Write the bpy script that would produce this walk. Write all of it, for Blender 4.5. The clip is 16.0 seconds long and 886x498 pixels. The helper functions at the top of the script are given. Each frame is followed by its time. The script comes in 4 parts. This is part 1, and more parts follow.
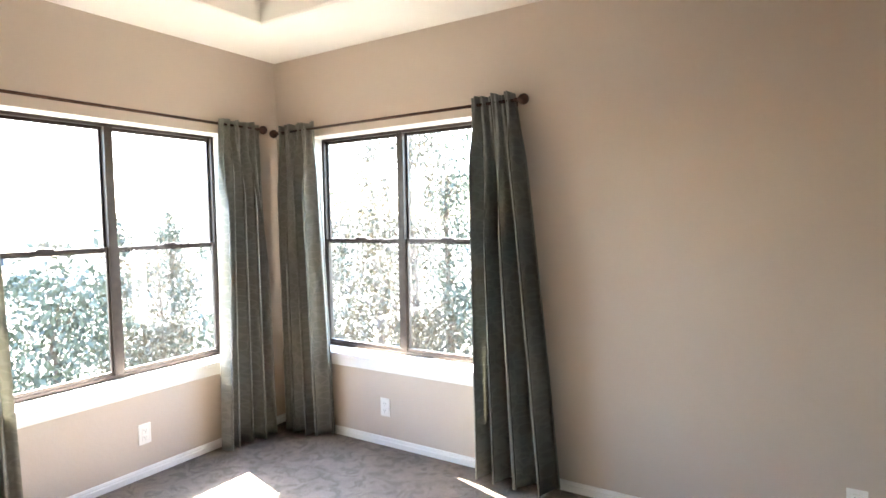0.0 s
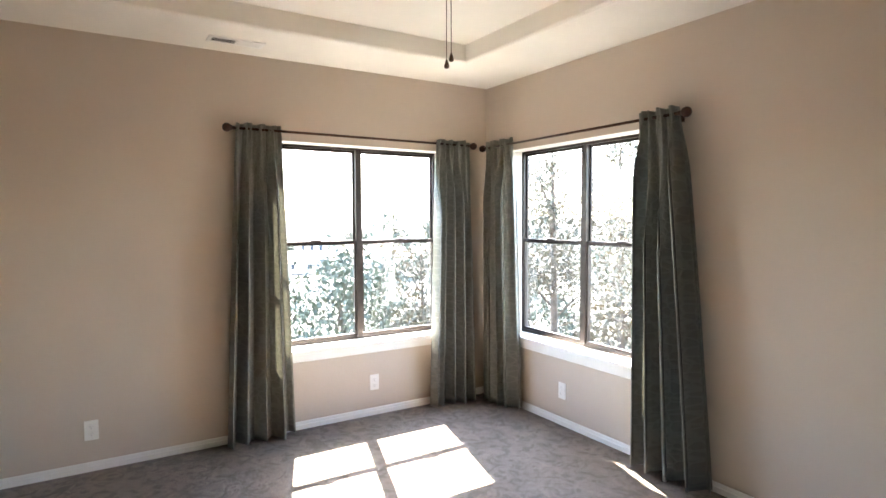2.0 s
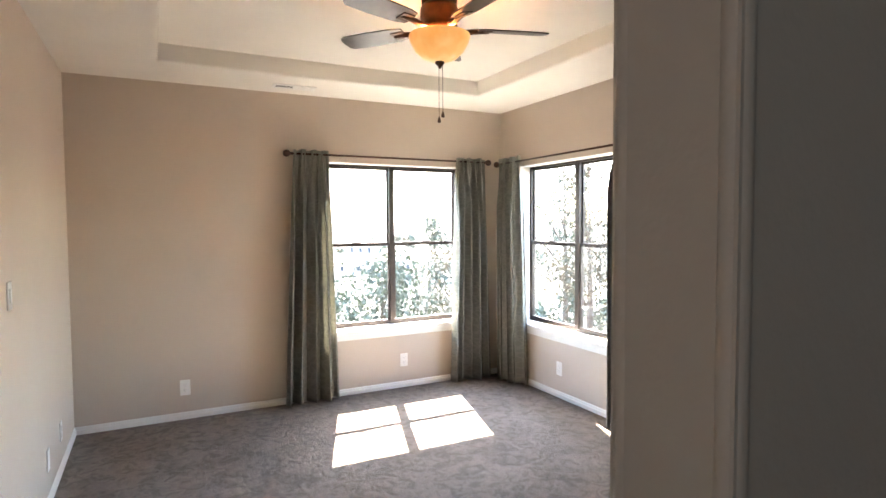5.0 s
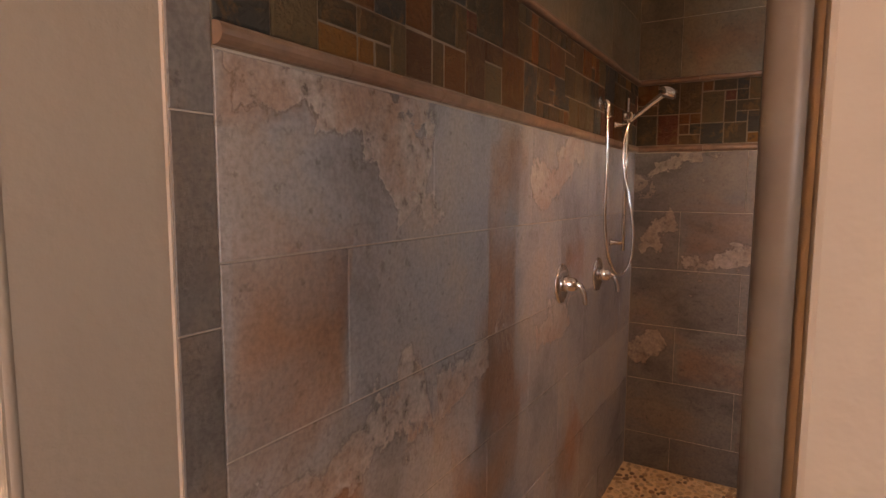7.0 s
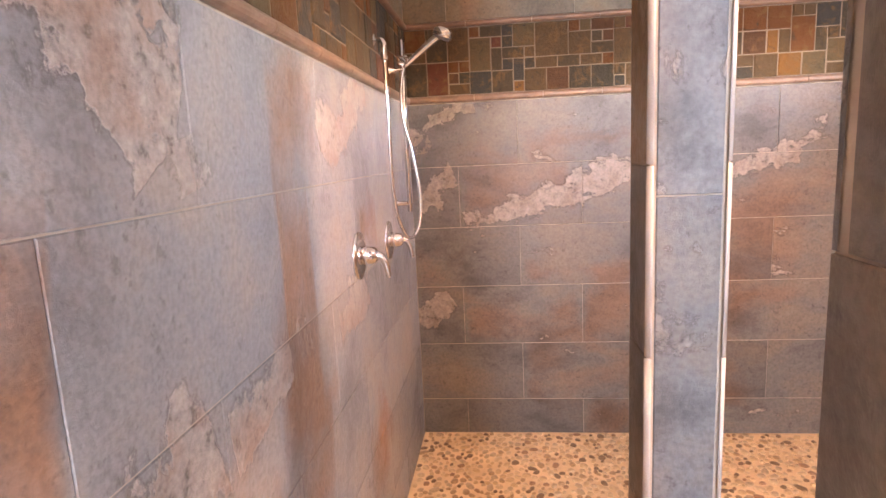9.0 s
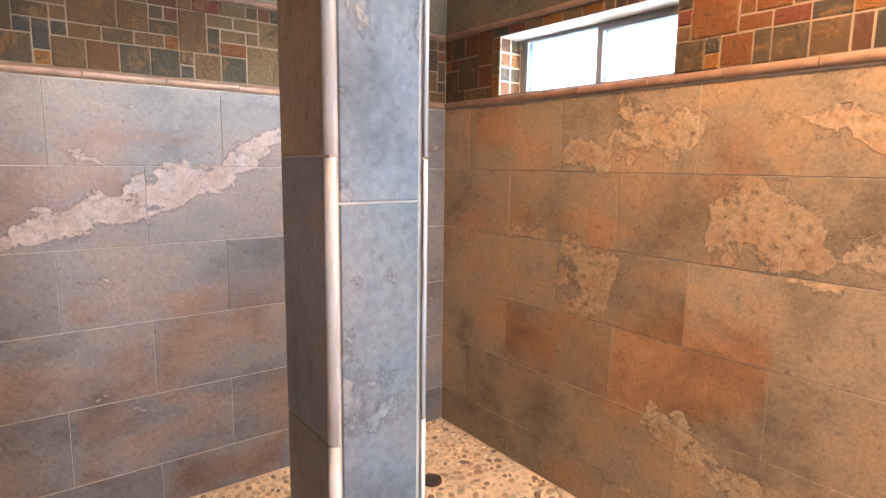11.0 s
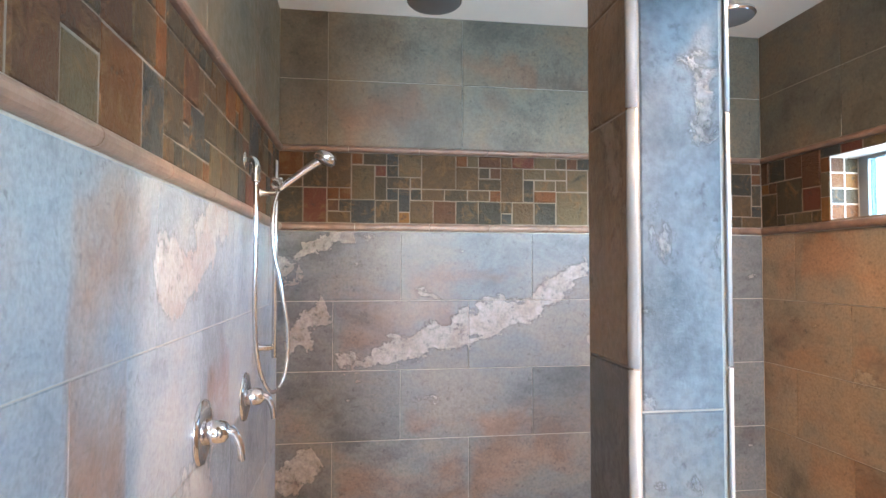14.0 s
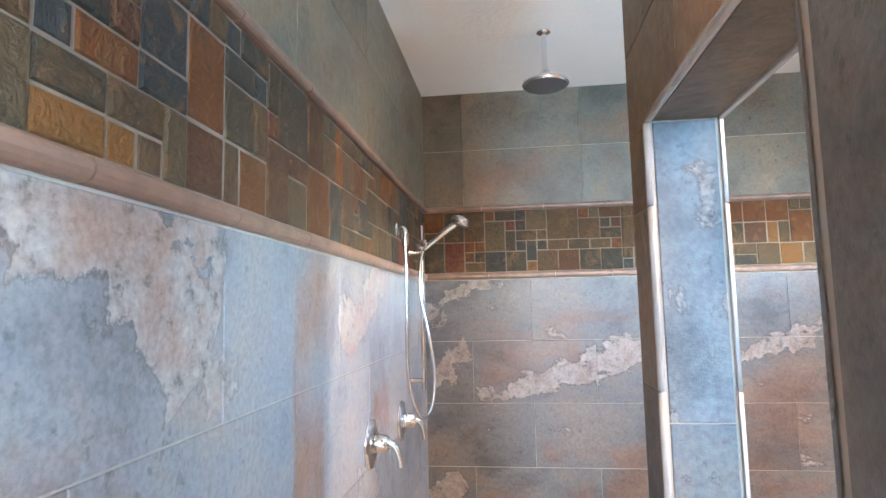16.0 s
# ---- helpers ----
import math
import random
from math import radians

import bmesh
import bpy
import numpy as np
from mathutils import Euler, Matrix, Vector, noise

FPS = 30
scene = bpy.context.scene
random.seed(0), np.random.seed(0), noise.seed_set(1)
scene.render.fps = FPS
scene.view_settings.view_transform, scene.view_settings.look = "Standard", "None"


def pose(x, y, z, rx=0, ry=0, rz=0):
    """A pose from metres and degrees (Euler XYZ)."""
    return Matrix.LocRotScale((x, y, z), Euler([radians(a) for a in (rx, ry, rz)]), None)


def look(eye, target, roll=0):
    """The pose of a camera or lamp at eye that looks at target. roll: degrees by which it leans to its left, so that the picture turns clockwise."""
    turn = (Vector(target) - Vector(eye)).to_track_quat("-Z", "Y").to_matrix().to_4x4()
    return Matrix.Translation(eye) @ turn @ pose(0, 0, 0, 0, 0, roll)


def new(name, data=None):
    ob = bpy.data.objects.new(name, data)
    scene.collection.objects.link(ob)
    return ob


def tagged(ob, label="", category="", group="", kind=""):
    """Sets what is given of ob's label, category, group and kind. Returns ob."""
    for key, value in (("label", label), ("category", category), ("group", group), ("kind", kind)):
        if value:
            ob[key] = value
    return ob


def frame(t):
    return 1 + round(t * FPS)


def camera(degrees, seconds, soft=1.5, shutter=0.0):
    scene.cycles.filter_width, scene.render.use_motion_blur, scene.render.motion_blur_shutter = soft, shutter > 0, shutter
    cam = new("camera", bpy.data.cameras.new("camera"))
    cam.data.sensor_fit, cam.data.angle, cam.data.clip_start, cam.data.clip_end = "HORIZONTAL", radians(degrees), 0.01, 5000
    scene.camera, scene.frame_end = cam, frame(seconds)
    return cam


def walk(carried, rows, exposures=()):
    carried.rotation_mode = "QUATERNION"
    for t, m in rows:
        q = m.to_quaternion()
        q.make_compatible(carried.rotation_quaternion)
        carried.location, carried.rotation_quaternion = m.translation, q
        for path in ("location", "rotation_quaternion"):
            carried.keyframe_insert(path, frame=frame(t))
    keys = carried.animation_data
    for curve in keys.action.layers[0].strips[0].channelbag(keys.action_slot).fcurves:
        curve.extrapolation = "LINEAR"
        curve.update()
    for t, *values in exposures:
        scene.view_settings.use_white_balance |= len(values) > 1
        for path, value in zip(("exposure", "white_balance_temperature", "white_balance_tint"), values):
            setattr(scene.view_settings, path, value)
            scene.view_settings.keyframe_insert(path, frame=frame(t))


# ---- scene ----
cam = camera(75.7, 16.0)
PATH = [
    (0, (0.502, 0.471, 1.421), (-0.573, 2.154, 1.315), -1.1),
    (0.5, (0.666, 0.522, 1.429), (-0.791, 1.891, 1.364), 0.1),
    (1, (0.834, 0.49, 1.445), (-0.797, 1.644, 1.363), -0.1),
    (1.5, (0.995, 0.452, 1.46), (-0.678, 1.539, 1.319), -1.6),
    (2, (1.208, 0.451, 1.455), (-0.492, 1.5, 1.35), -0.2),
    (2.5, (1.368, 0.389, 1.452), (-0.438, 1.231, 1.286), -0.0),
    (3, (1.491, 0.366, 1.469), (-0.362, 1.105, 1.326), -0.1),
    (3.2, (1.531, 0.334, 1.48), (-0.339, 1.031, 1.351), -0.0),
    (5.3, (2.139, 0.233, 1.48), (0.421, 1.255, 1.404), -0.6),
    (5.5, (2.188, 0.243, 1.484), (0.607, 1.463, 1.365), -0.5),
    (6, (2.307, 0.282, 1.496), (1.095, 1.867, 1.36), 0.5),
    (6.5, (2.423, 0.312, 1.512), (1.312, 1.962, 1.304), 0.3),
    (7, (2.526, 0.297, 1.512), (1.507, 2.005, 1.305), 0.3),
    (7.5, (2.575, 0.307, 1.515), (1.704, 2.092, 1.279), 0.2),
    (8, (2.48, 0.35, 1.511), (1.899, 2.252, 1.298), -0.7),
    (8.5, (2.373, 0.425, 1.489), (2.002, 2.372, 1.219), -1.7),
    (9, (2.278, 0.616, 1.463), (2.068, 2.578, 1.138), -2.7),
    (9.5, (2.23, 0.808, 1.457), (2.351, 2.765, 1.06), -2.2),
    (10, (2.221, 0.961, 1.421), (2.891, 2.798, 0.997), -0.8),
    (10.2, (2.229, 1.006, 1.416), (3.089, 2.762, 0.995), -0.8),
    (12.3, (2.25, 0.999, 1.474), (3.548, 2.517, 1.384), -0.6),
    (12.5, (2.244, 0.994, 1.485), (3.433, 2.601, 1.42), -0.8),
    (13, (2.231, 0.985, 1.51), (3.216, 2.726, 1.517), -1.2),
    (13.5, (2.215, 0.969, 1.532), (2.938, 2.833, 1.583), -1.6),
    (14, (2.203, 0.924, 1.548), (2.476, 2.904, 1.615), 0.1),
    (14.5, (2.209, 0.86, 1.559), (2.196, 2.856, 1.682), -0.4),
    (15, (2.234, 0.785, 1.565), (2.059, 2.772, 1.703), -0.6),
    (15.5, (2.25, 0.701, 1.567), (2.056, 2.686, 1.723), -1.1),
    (16, (2.28, 0.576, 1.575), (2.039, 2.551, 1.778), -1.2),
]
EXPOSURES = [(0.0, 5.25, 6700, 10), (0.8, 5.05, 6700, 10), (3.2, 4.95, 6700, 11), (5.0, 5.15, 6900, 12), (5.6, 5.15, 7300, 16), (6.0, 5.2, 8200, 24), (6.5, 5.8, 9800, 36), (7.0, 6.75, 12000, 42), (7.5, 7.45, 12000, 42),
             (8.0, 7.9, 10500, 40), (9.0, 8.6, 8600, 36), (10.0, 8.65, 8600, 34), (11.3, 8.7, 6800, 16), (12.5, 8.75, 6300, 9), (14.5, 8.7, 5900, 7), (16.0, 8.75, 5850, 7)]
walk(cam, [(t, look(eye, target, roll)) for t, eye, target, roll in PATH], EXPOSURES)

# ---- light ----
world = bpy.data.worlds.new("sky_world")
scene.world = world
world.use_nodes = True
wn = world.node_tree
wn.nodes.clear()
sky = wn.nodes.new("ShaderNodeTexSky")
sky.sky_type = "NISHITA"
sky.sun_disc = False
sky.sun_elevation = radians(51)
sky.sun_rotation = radians(286.7)
bgn = wn.nodes.new("ShaderNodeBackground")
bgn.inputs["Strength"].default_value = 0.15
won = wn.nodes.new("ShaderNodeOutputWorld")
wn.links.new(sky.outputs[0], bgn.inputs[0])
wn.links.new(bgn.outputs[0], won.inputs[0])


def lamp(name, kind, energy, m, colour, **more):
    data = bpy.data.lights.new(name, kind)
    data.energy, data.color = energy, colour
    for key, value in more.items():
        if key == "angle":
            data.angle = value
        if key == "size":
            data.shape = "RECTANGLE"
            data.size, data.size_y = value
        if key == "cone":
            data.spot_size, data.spot_blend = value
        if key == "radius":
            data.shadow_soft_size = value
    ob = new(name, data)
    ob.matrix_world = m
    return ob


SUN_WAY = Vector((0.79, -0.235, -1.0))
lamp("sun", "SUN", 4.5, look((0, 0, 20), Vector((0, 0, 20)) + SUN_WAY), (1.0, 0.95, 0.87), angle=radians(0.5))
# daylight of the small shower window, and a stand-in for an unseen bathroom window behind the walker
lamp("shower_window_light", "AREA", 0.11, look((4.33, 2.59, 1.885), (2.6, 2.4, 1.5)), (0.62, 0.82, 1.0), size=(0.84, 0.25))
# no opening is built here; the panel shines in front of the closed wall
lamp("unseen_bath_window_light", "AREA", 1.15, look((3.35, -2.20, 1.75), (1.95, 1.6, 1.45)), (0.45, 0.72, 1.0), size=(1.1, 1.0))
# warm lamps: an unseen bathroom lamp, the shower's recessed downlight, the bulb in the fan's bowl
# added behind the walker to warm the tiles; no fitting is built
lamp("unseen_bath_lamp", "POINT", 0.36, pose(2.35, -1.0, 2.15), (1.0, 0.62, 0.34), radius=0.09)
lamp("downlight_lamp", "SPOT", 0.66, pose(3.30, 1.45, 2.635), (1.0, 0.64, 0.36), radius=0.045, cone=(radians(166), 0.6))
lamp("fan_bulb_light", "POINT", 0.55, pose(-0.46, 1.50, 2.345), (1.0, 0.72, 0.42), radius=0.05)


# ---- materials ----
def mat(name):
    m = bpy.data.materials.new(name)
    m.use_nodes = True
    nt = m.node_tree
    return m, nt, nt.nodes["Principled BSDF"]


def nd(nt, kind, **values):
    n = nt.nodes.new(kind)
    for key, value in values.items():
        n.inputs[key].default_value = value
    return n


def pos(nt, scale=1.0, shift=None):
    g = nt.nodes.new("ShaderNodeNewGeometry")
    mp = nt.nodes.new("ShaderNodeMapping")
    mp.inputs["Scale"].default_value = scale if isinstance(scale, tuple) else (scale,) * 3
    nt.links.new(g.outputs["Position"], mp.inputs["Vector"])
    if shift is not None:
        nt.links.new(shift, mp.inputs["Location"])
    return mp.outputs[0]


def noise_tex(nt, vec, scale, detail=4.0, rough=0.55, distort=0.0):
    n = nd(nt, "ShaderNodeTexNoise", Scale=scale, Detail=detail, Roughness=rough, Distortion=distort)
    nt.links.new(vec, n.inputs["Vector"])
    return n.outputs["Fac"]


def ramp(nt, fac, stops):
    r = nt.nodes.new("ShaderNodeValToRGB")
    els = r.color_ramp.elements
    while len(els) < len(stops):
        els.new(0.5)
    for e, (p, c) in zip(els, stops):
        e.position = p
        e.color = (*c, 1) if len(c) == 3 else c
    nt.links.new(fac, r.inputs[0])
    return r.outputs[0]


def mixc(nt, fac, a, b, mode="MIX"):
    n = nt.nodes.new("ShaderNodeMix")
    n.data_type = "RGBA"
    n.blend_type = mode
    for sock, value in ((n.inputs["Factor"], fac), (n.inputs["A"], a), (n.inputs["B"], b)):
        if isinstance(value, (int, float)):
            sock.default_value = value
        elif isinstance(value, tuple):
            sock.default_value = (*value, 1)
        else:
            nt.links.new(value, sock)
    return n.outputs["Result"]


def bump(nt, bsdf, height, strength=0.3, distance=0.01):
    b = nd(nt, "ShaderNodeBump", Strength=strength, Distance=distance)
    nt.links.new(height, b.inputs["Height"])
    nt.links.new(b.outputs[0], bsdf.inputs["Normal"])


def simple(name, colour, rough=0.5, metal=0.0, vary=0.06, scale=6.0, bumpy=0.0, bscale=80.0, bdist=0.004):
    m, nt, b = mat(name)
    v = pos(nt)
    f = noise_tex(nt, v, scale, 5.0)
    dark = tuple(c * (1 - vary * 2) for c in colour)
    lite = tuple(min(1, c * (1 + vary)) for c in colour)
    nt.links.new(ramp(nt, f, [(0.3, dark), (0.7, lite)]), b.inputs["Base Color"])
    b.inputs["Roughness"].default_value = rough
    b.inputs["Metallic"].default_value = metal
    if bumpy:
        bump(nt, b, noise_tex(nt, v, bscale, 3.0), bumpy, bdist)
    return m


WALL = simple("tan_wall_paint", (0.56, 0.47, 0.385), 0.75, vary=0.025, scale=1.3, bumpy=0.22, bscale=55, bdist=0.003)
# cream held darker in its base colour, to offset over-strong bathroom lamps
BATHWALL = simple("dimmed_cream_paint", (0.29, 0.240, 0.192), 0.7, vary=0.03, scale=1.5, bumpy=0.35, bscale=38, bdist=0.004)
CEIL = simple("white_ceiling_texture", (0.80, 0.76, 0.69), 0.85, vary=0.02, scale=2, bumpy=0.35, bscale=45, bdist=0.004)
WHITE = simple("white_trim_paint", (0.80, 0.78, 0.74), 0.4, vary=0.03, scale=5)
PLATE = simple("white_plastic", (0.82, 0.80, 0.76), 0.3, vary=0.02)
SLOT = simple("dark_slot", (0.03, 0.03, 0.03), 0.6)
BRONZE = simple("dark_bronze_aluminium", (0.045, 0.033, 0.028), 0.42, metal=0.4, vary=0.15, scale=20)
OILED = simple("oil_rubbed_bronze", (0.07, 0.032, 0.018), 0.35, metal=0.6, vary=0.25, scale=25)
CHROME = simple("polished_chrome", (0.80, 0.81, 0.83), 0.07, metal=1.0, vary=0.02)
GROUT = simple("pale_grout", (0.42, 0.35, 0.29), 0.9, vary=0.12, scale=9, bumpy=0.3, bscale=160, bdist=0.002)
BANDGROUT = simple("brown_grout", (0.21, 0.160, 0.120), 0.9, vary=0.15, scale=9, bumpy=0.3, bscale=160, bdist=0.002)
SANDGROUT = simple("sand_grout", (0.66, 0.50, 0.34), 0.85, vary=0.1, scale=7, bumpy=0.3, bscale=160, bdist=0.002)
DARKJOINT = simple("dark_joint", (0.05, 0.04, 0.035), 0.8)
BLADE = simple("dark_walnut_blade", (0.055, 0.035, 0.027), 0.3, vary=0.3, scale=12)
SHOWERFACE = simple("grey_rubber_nozzles", (0.10, 0.10, 0.10), 0.45)
BATHFLOOR = simple("stone_bath_floor", (0.30, 0.25, 0.20), 0.5, vary=0.15, scale=3)


def carpet_material():
    m, nt, b = mat("taupe_carpet")
    v = pos(nt)
    a = noise_tex(nt, v, 3.2, 5.0, 0.6, 1.2)
    c = noise_tex(nt, v, 11.0, 4.0, 0.6, 1.5)
    f = noise_tex(nt, v, 260.0, 2.0)
    base = ramp(nt, a, [(0.35, (0.205, 0.168, 0.142)), (0.65, (0.31, 0.26, 0.22))])
    tread = ramp(nt, c, [(0.40, (0.58, 0.58, 0.58)), (0.50, (1.0, 1.0, 1.0)), (0.60, (1.15, 1.15, 1.15))])
    col = mixc(nt, 1.0, base, tread, "MULTIPLY")
    col = mixc(nt, 0.5, col, ramp(nt, f, [(0.3, (0.09, 0.075, 0.062)), (0.7, (0.36, 0.31, 0.265))]))
    nt.links.new(col, b.inputs["Base Color"])
    b.inputs["Roughness"].default_value = 1.0
    b.inputs["Specular IOR Level"].default_value = 0.1
    add = nt.nodes.new("ShaderNodeMath")
    add.operation = "MULTIPLY_ADD"
    add.inputs[1].default_value = 2.5
    nt.links.new(c, add.inputs[0])
    nt.links.new(f, add.inputs[2])
    bump(nt, b, add.outputs[0], 0.7, 0.02)
    return m


def lines_mask(nt, axis, lines):
    """1 on soft straight bands of a wall: each (slope, height, width, from, to) along x or y; 'up' bands stand upright at a place."""
    g = nt.nodes.new("ShaderNodeNewGeometry")
    sp = nt.nodes.new("ShaderNodeSeparateXYZ")
    nt.links.new(g.outputs["Position"], sp.inputs[0])
    u, z = sp.outputs["X" if axis == "x" else "Y"], sp.outputs["Z"]

    def op(kind, a, b):
        n = nt.nodes.new("ShaderNodeMath")
        n.operation = kind
        for k, v in ((0, a), (1, b)):
            if v is None:
                continue
            if isinstance(v, (int, float)):
                n.inputs[k].default_value = v
            else:
                nt.links.new(v, n.inputs[k])
        return n.outputs[0]
    wob = nd(nt, "ShaderNodeTexNoise", Scale=4.5, Detail=9.0, Roughness=0.62)
    nt.links.new(g.outputs["Position"], wob.inputs["Vector"])
    wander = op("MULTIPLY", op("SUBTRACT", wob.outputs["Fac"], 0.5), 0.34)
    total = None
    for u0, z0, u1, z1, width in lines:
        du, dz = u1 - u0, z1 - z0
        length = math.hypot(du, dz)
        a, b = op("SUBTRACT", u, (u0 + u1) / 2), op("SUBTRACT", z, (z0 + z1) / 2)
        along = op("ADD", op("MULTIPLY", a, du / length), op("MULTIPLY", b, dz / length))
        across = op("ADD", op("MULTIPLY", a, -dz / length), op("MULTIPLY", b, du / length))
        across = op("ADD", across, wander)
        end = op("POWER", op("DIVIDE", op("ABSOLUTE", along, None), length / 2), 8.0)
        d = op("MAXIMUM", op("DIVIDE", op("ABSOLUTE", across, None), width), end)
        val = op("MAXIMUM", op("SUBTRACT", 1.0, d), 0.0)
        total = val if total is None else op("MAXIMUM", total, val)
    return total


def slate_tile_material(name, grey, rust, cream, cream_at, rust_at, stretch, axis="y", cream_lines=(), rust_lines=(), own_shift=0.5, cream_push=0.20):
    """Glazed porcelain with a slate print: blue-grey ground, rust clouds, flaky cream blotches."""
    m, nt, b = mat(name)
    oi = nt.nodes.new("ShaderNodeObjectInfo")
    big = pos(nt, 1.0)
    sh = nt.nodes.new("ShaderNodeVectorMath")
    sh.operation = "SCALE"
    cmb = nt.nodes.new("ShaderNodeCombineXYZ")
    for k in range(3):
        nt.links.new(oi.outputs["Random"], cmb.inputs[k])
    nt.links.new(cmb.outputs[0], sh.inputs[0])
    sh.inputs["Scale"].default_value = own_shift
    own = pos(nt, stretch, sh.outputs[0])

    def plus(a, k, c):
        n = nt.nodes.new("ShaderNodeMath")
        n.operation = "MULTIPLY_ADD"
        nt.links.new(a, n.inputs[0])
        n.inputs[1].default_value = k
        nt.links.new(c, n.inputs[2])
        return n.outputs[0]
    cloud = noise_tex(nt, own, 1.9, 8.0, 0.58, 0.35)
    vein = noise_tex(nt, own, 4.2, 12.0, 0.64, 0.4)
    fine = noise_tex(nt, big, 34.0, 8.0, 0.68)
    speck = noise_tex(nt, big, 95.0, 4.0, 0.6)
    mid = noise_tex(nt, own, 2.8, 11.0, 0.64, 0.25)
    if rust_lines:
        cloud = plus(lines_mask(nt, axis, rust_lines), 0.25, cloud)
    if cream_lines:
        vein = plus(lines_mask(nt, axis, cream_lines), cream_push, vein)
    vein = plus(fine, 0.10, vein)
    g = ramp(nt, mid, [(0.34, tuple(c * 0.58 for c in grey)), (0.48, grey), (0.60, (grey[0] * 1.22, grey[1] * 1.06, grey[2] * 0.92)), (0.72, (grey[0] * 1.45, grey[1] * 1.3, grey[2] * 1.2))])
    r = ramp(nt, mid, [(0.32, tuple(c * 0.55 for c in rust)), (0.52, rust), (0.70, tuple(min(1, c * 1.35) for c in rust))])
    col = mixc(nt, ramp(nt, cloud, [(rust_at, (0, 0, 0)), (rust_at + 0.20, (1, 1, 1))]), g, r)
    edge = ramp(nt, vein, [(cream_at - 0.03, (1, 1, 1)), (cream_at - 0.004, (0.62, 0.58, 0.55)), (cream_at, (1, 1, 1))])
    col = mixc(nt, 1.0, col, edge, "MULTIPLY")
    mask = ramp(nt, vein, [(cream_at, (0, 0, 0)), (cream_at + 0.025, (0.9, 0.9, 0.9)), (cream_at + 0.12, (0.75, 0.75, 0.75))])
    crm = ramp(nt, fine, [(0.34, tuple(c * 0.30 for c in cream)), (0.46, tuple(c * 0.75 for c in cream)), (0.60, cream)])
    crm = mixc(nt, ramp(nt, noise_tex(nt, big, 9.0, 6.0, 0.6), [(0.45, (0, 0, 0)), (0.62, (0.6, 0.6, 0.6))]), crm, tuple(c * 1.15 for c in rust))
    col = mixc(nt, mask, col, crm)
    pit = ramp(nt, fine, [(0.34, (0.42, 0.40, 0.38)), (0.41, (1, 1, 1))])
    col = mixc(nt, 0.6, col, pit, "MULTIPLY")
    col = mixc(nt, 0.85, col, ramp(nt, speck, [(0.36, (0.78, 0.78, 0.78)), (0.6, (1.08, 1.08, 1.08))]), "MULTIPLY")
    tone = nd(nt, "ShaderNodeMapRange", **{"From Min": 0.0, "From Max": 1.0, "To Min": 0.82, "To Max": 1.12})
    nt.links.new(oi.outputs["Random"], tone.inputs["Value"])
    col = mixc(nt, 1.0, col, tone.outputs[0], "MULTIPLY")
    nt.links.new(col, b.inputs["Base Color"])
    rr = nd(nt, "ShaderNodeMapRange", **{"From Min": 0.3, "From Max": 0.7, "To Min": 0.28, "To Max": 0.5})
    nt.links.new(fine, rr.inputs["Value"])
    nt.links.new(rr.outputs[0], b.inputs["Roughness"])
    b.inputs["Specular IOR Level"].default_value = 0.35
    bump(nt, b, plus(fine, 0.8, mask), 0.6, 0.007)
    return m


CREAM = (0.34, 0.285, 0.25)
TILE_W = slate_tile_material("slate_print_tile_blue", (0.235, 0.240, 0.250), (0.255, 0.146, 0.098), (0.43, 0.38, 0.345), 0.71, 0.62, (1.0, 1.0, 0.8), "y",
                             [(0.84, 1.70, 1.415, 1.68, 0.12), (1.04, 1.68, 1.41, 1.56, 0.17), (1.20, 1.60, 1.30, 1.44, 0.10), (1.37, 1.50, 1.39, 1.42, 0.05), (2.02, 1.46, 2.56, 1.70, 0.12),
                              (0.84, 0.92, 1.40, 1.06, 0.14), (1.43, 1.02, 1.72, 1.07, 0.13), (0.84, 0.70, 1.12, 0.76, 0.14), (2.05, 1.02, 2.45, 1.07, 0.09)],
                             [(1.70, 1.25, 1.90, 1.25, 0.40), (1.69, 1.56, 2.00, 1.56, 0.26), (1.62, 0.95, 1.90, 0.95, 0.34), (1.50, 0.65, 1.95, 0.65, 0.30), (0.83, 1.25, 1.112, 1.22, 0.24), (0.83, 0.86, 1.16, 0.90, 0.20),
                              (0.83, 1.69, 1.30, 1.67, 0.10), (0.83, 0.40, 1.4, 0.60, 0.24), (2.1, 0.2, 2.6, 0.6, 0.25), (2.35, 1.25, 2.60, 1.25, 0.16)], 0.05, 0.36)
# north ground darkened, west lightened: part of the light balance is in the colour
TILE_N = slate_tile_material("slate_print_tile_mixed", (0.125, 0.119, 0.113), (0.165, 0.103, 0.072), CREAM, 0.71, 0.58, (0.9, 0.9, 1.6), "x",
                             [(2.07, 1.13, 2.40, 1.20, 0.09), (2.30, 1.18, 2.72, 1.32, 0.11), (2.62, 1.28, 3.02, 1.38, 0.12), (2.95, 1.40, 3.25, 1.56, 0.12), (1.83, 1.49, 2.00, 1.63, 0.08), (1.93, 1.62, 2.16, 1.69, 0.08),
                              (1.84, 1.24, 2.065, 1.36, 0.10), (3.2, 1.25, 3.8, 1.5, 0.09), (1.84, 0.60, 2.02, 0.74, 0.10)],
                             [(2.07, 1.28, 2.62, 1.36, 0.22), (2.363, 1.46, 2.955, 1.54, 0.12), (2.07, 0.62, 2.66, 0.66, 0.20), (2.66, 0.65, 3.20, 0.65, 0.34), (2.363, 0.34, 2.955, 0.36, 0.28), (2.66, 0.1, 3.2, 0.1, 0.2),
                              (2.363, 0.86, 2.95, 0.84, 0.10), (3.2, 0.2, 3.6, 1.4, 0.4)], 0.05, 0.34)
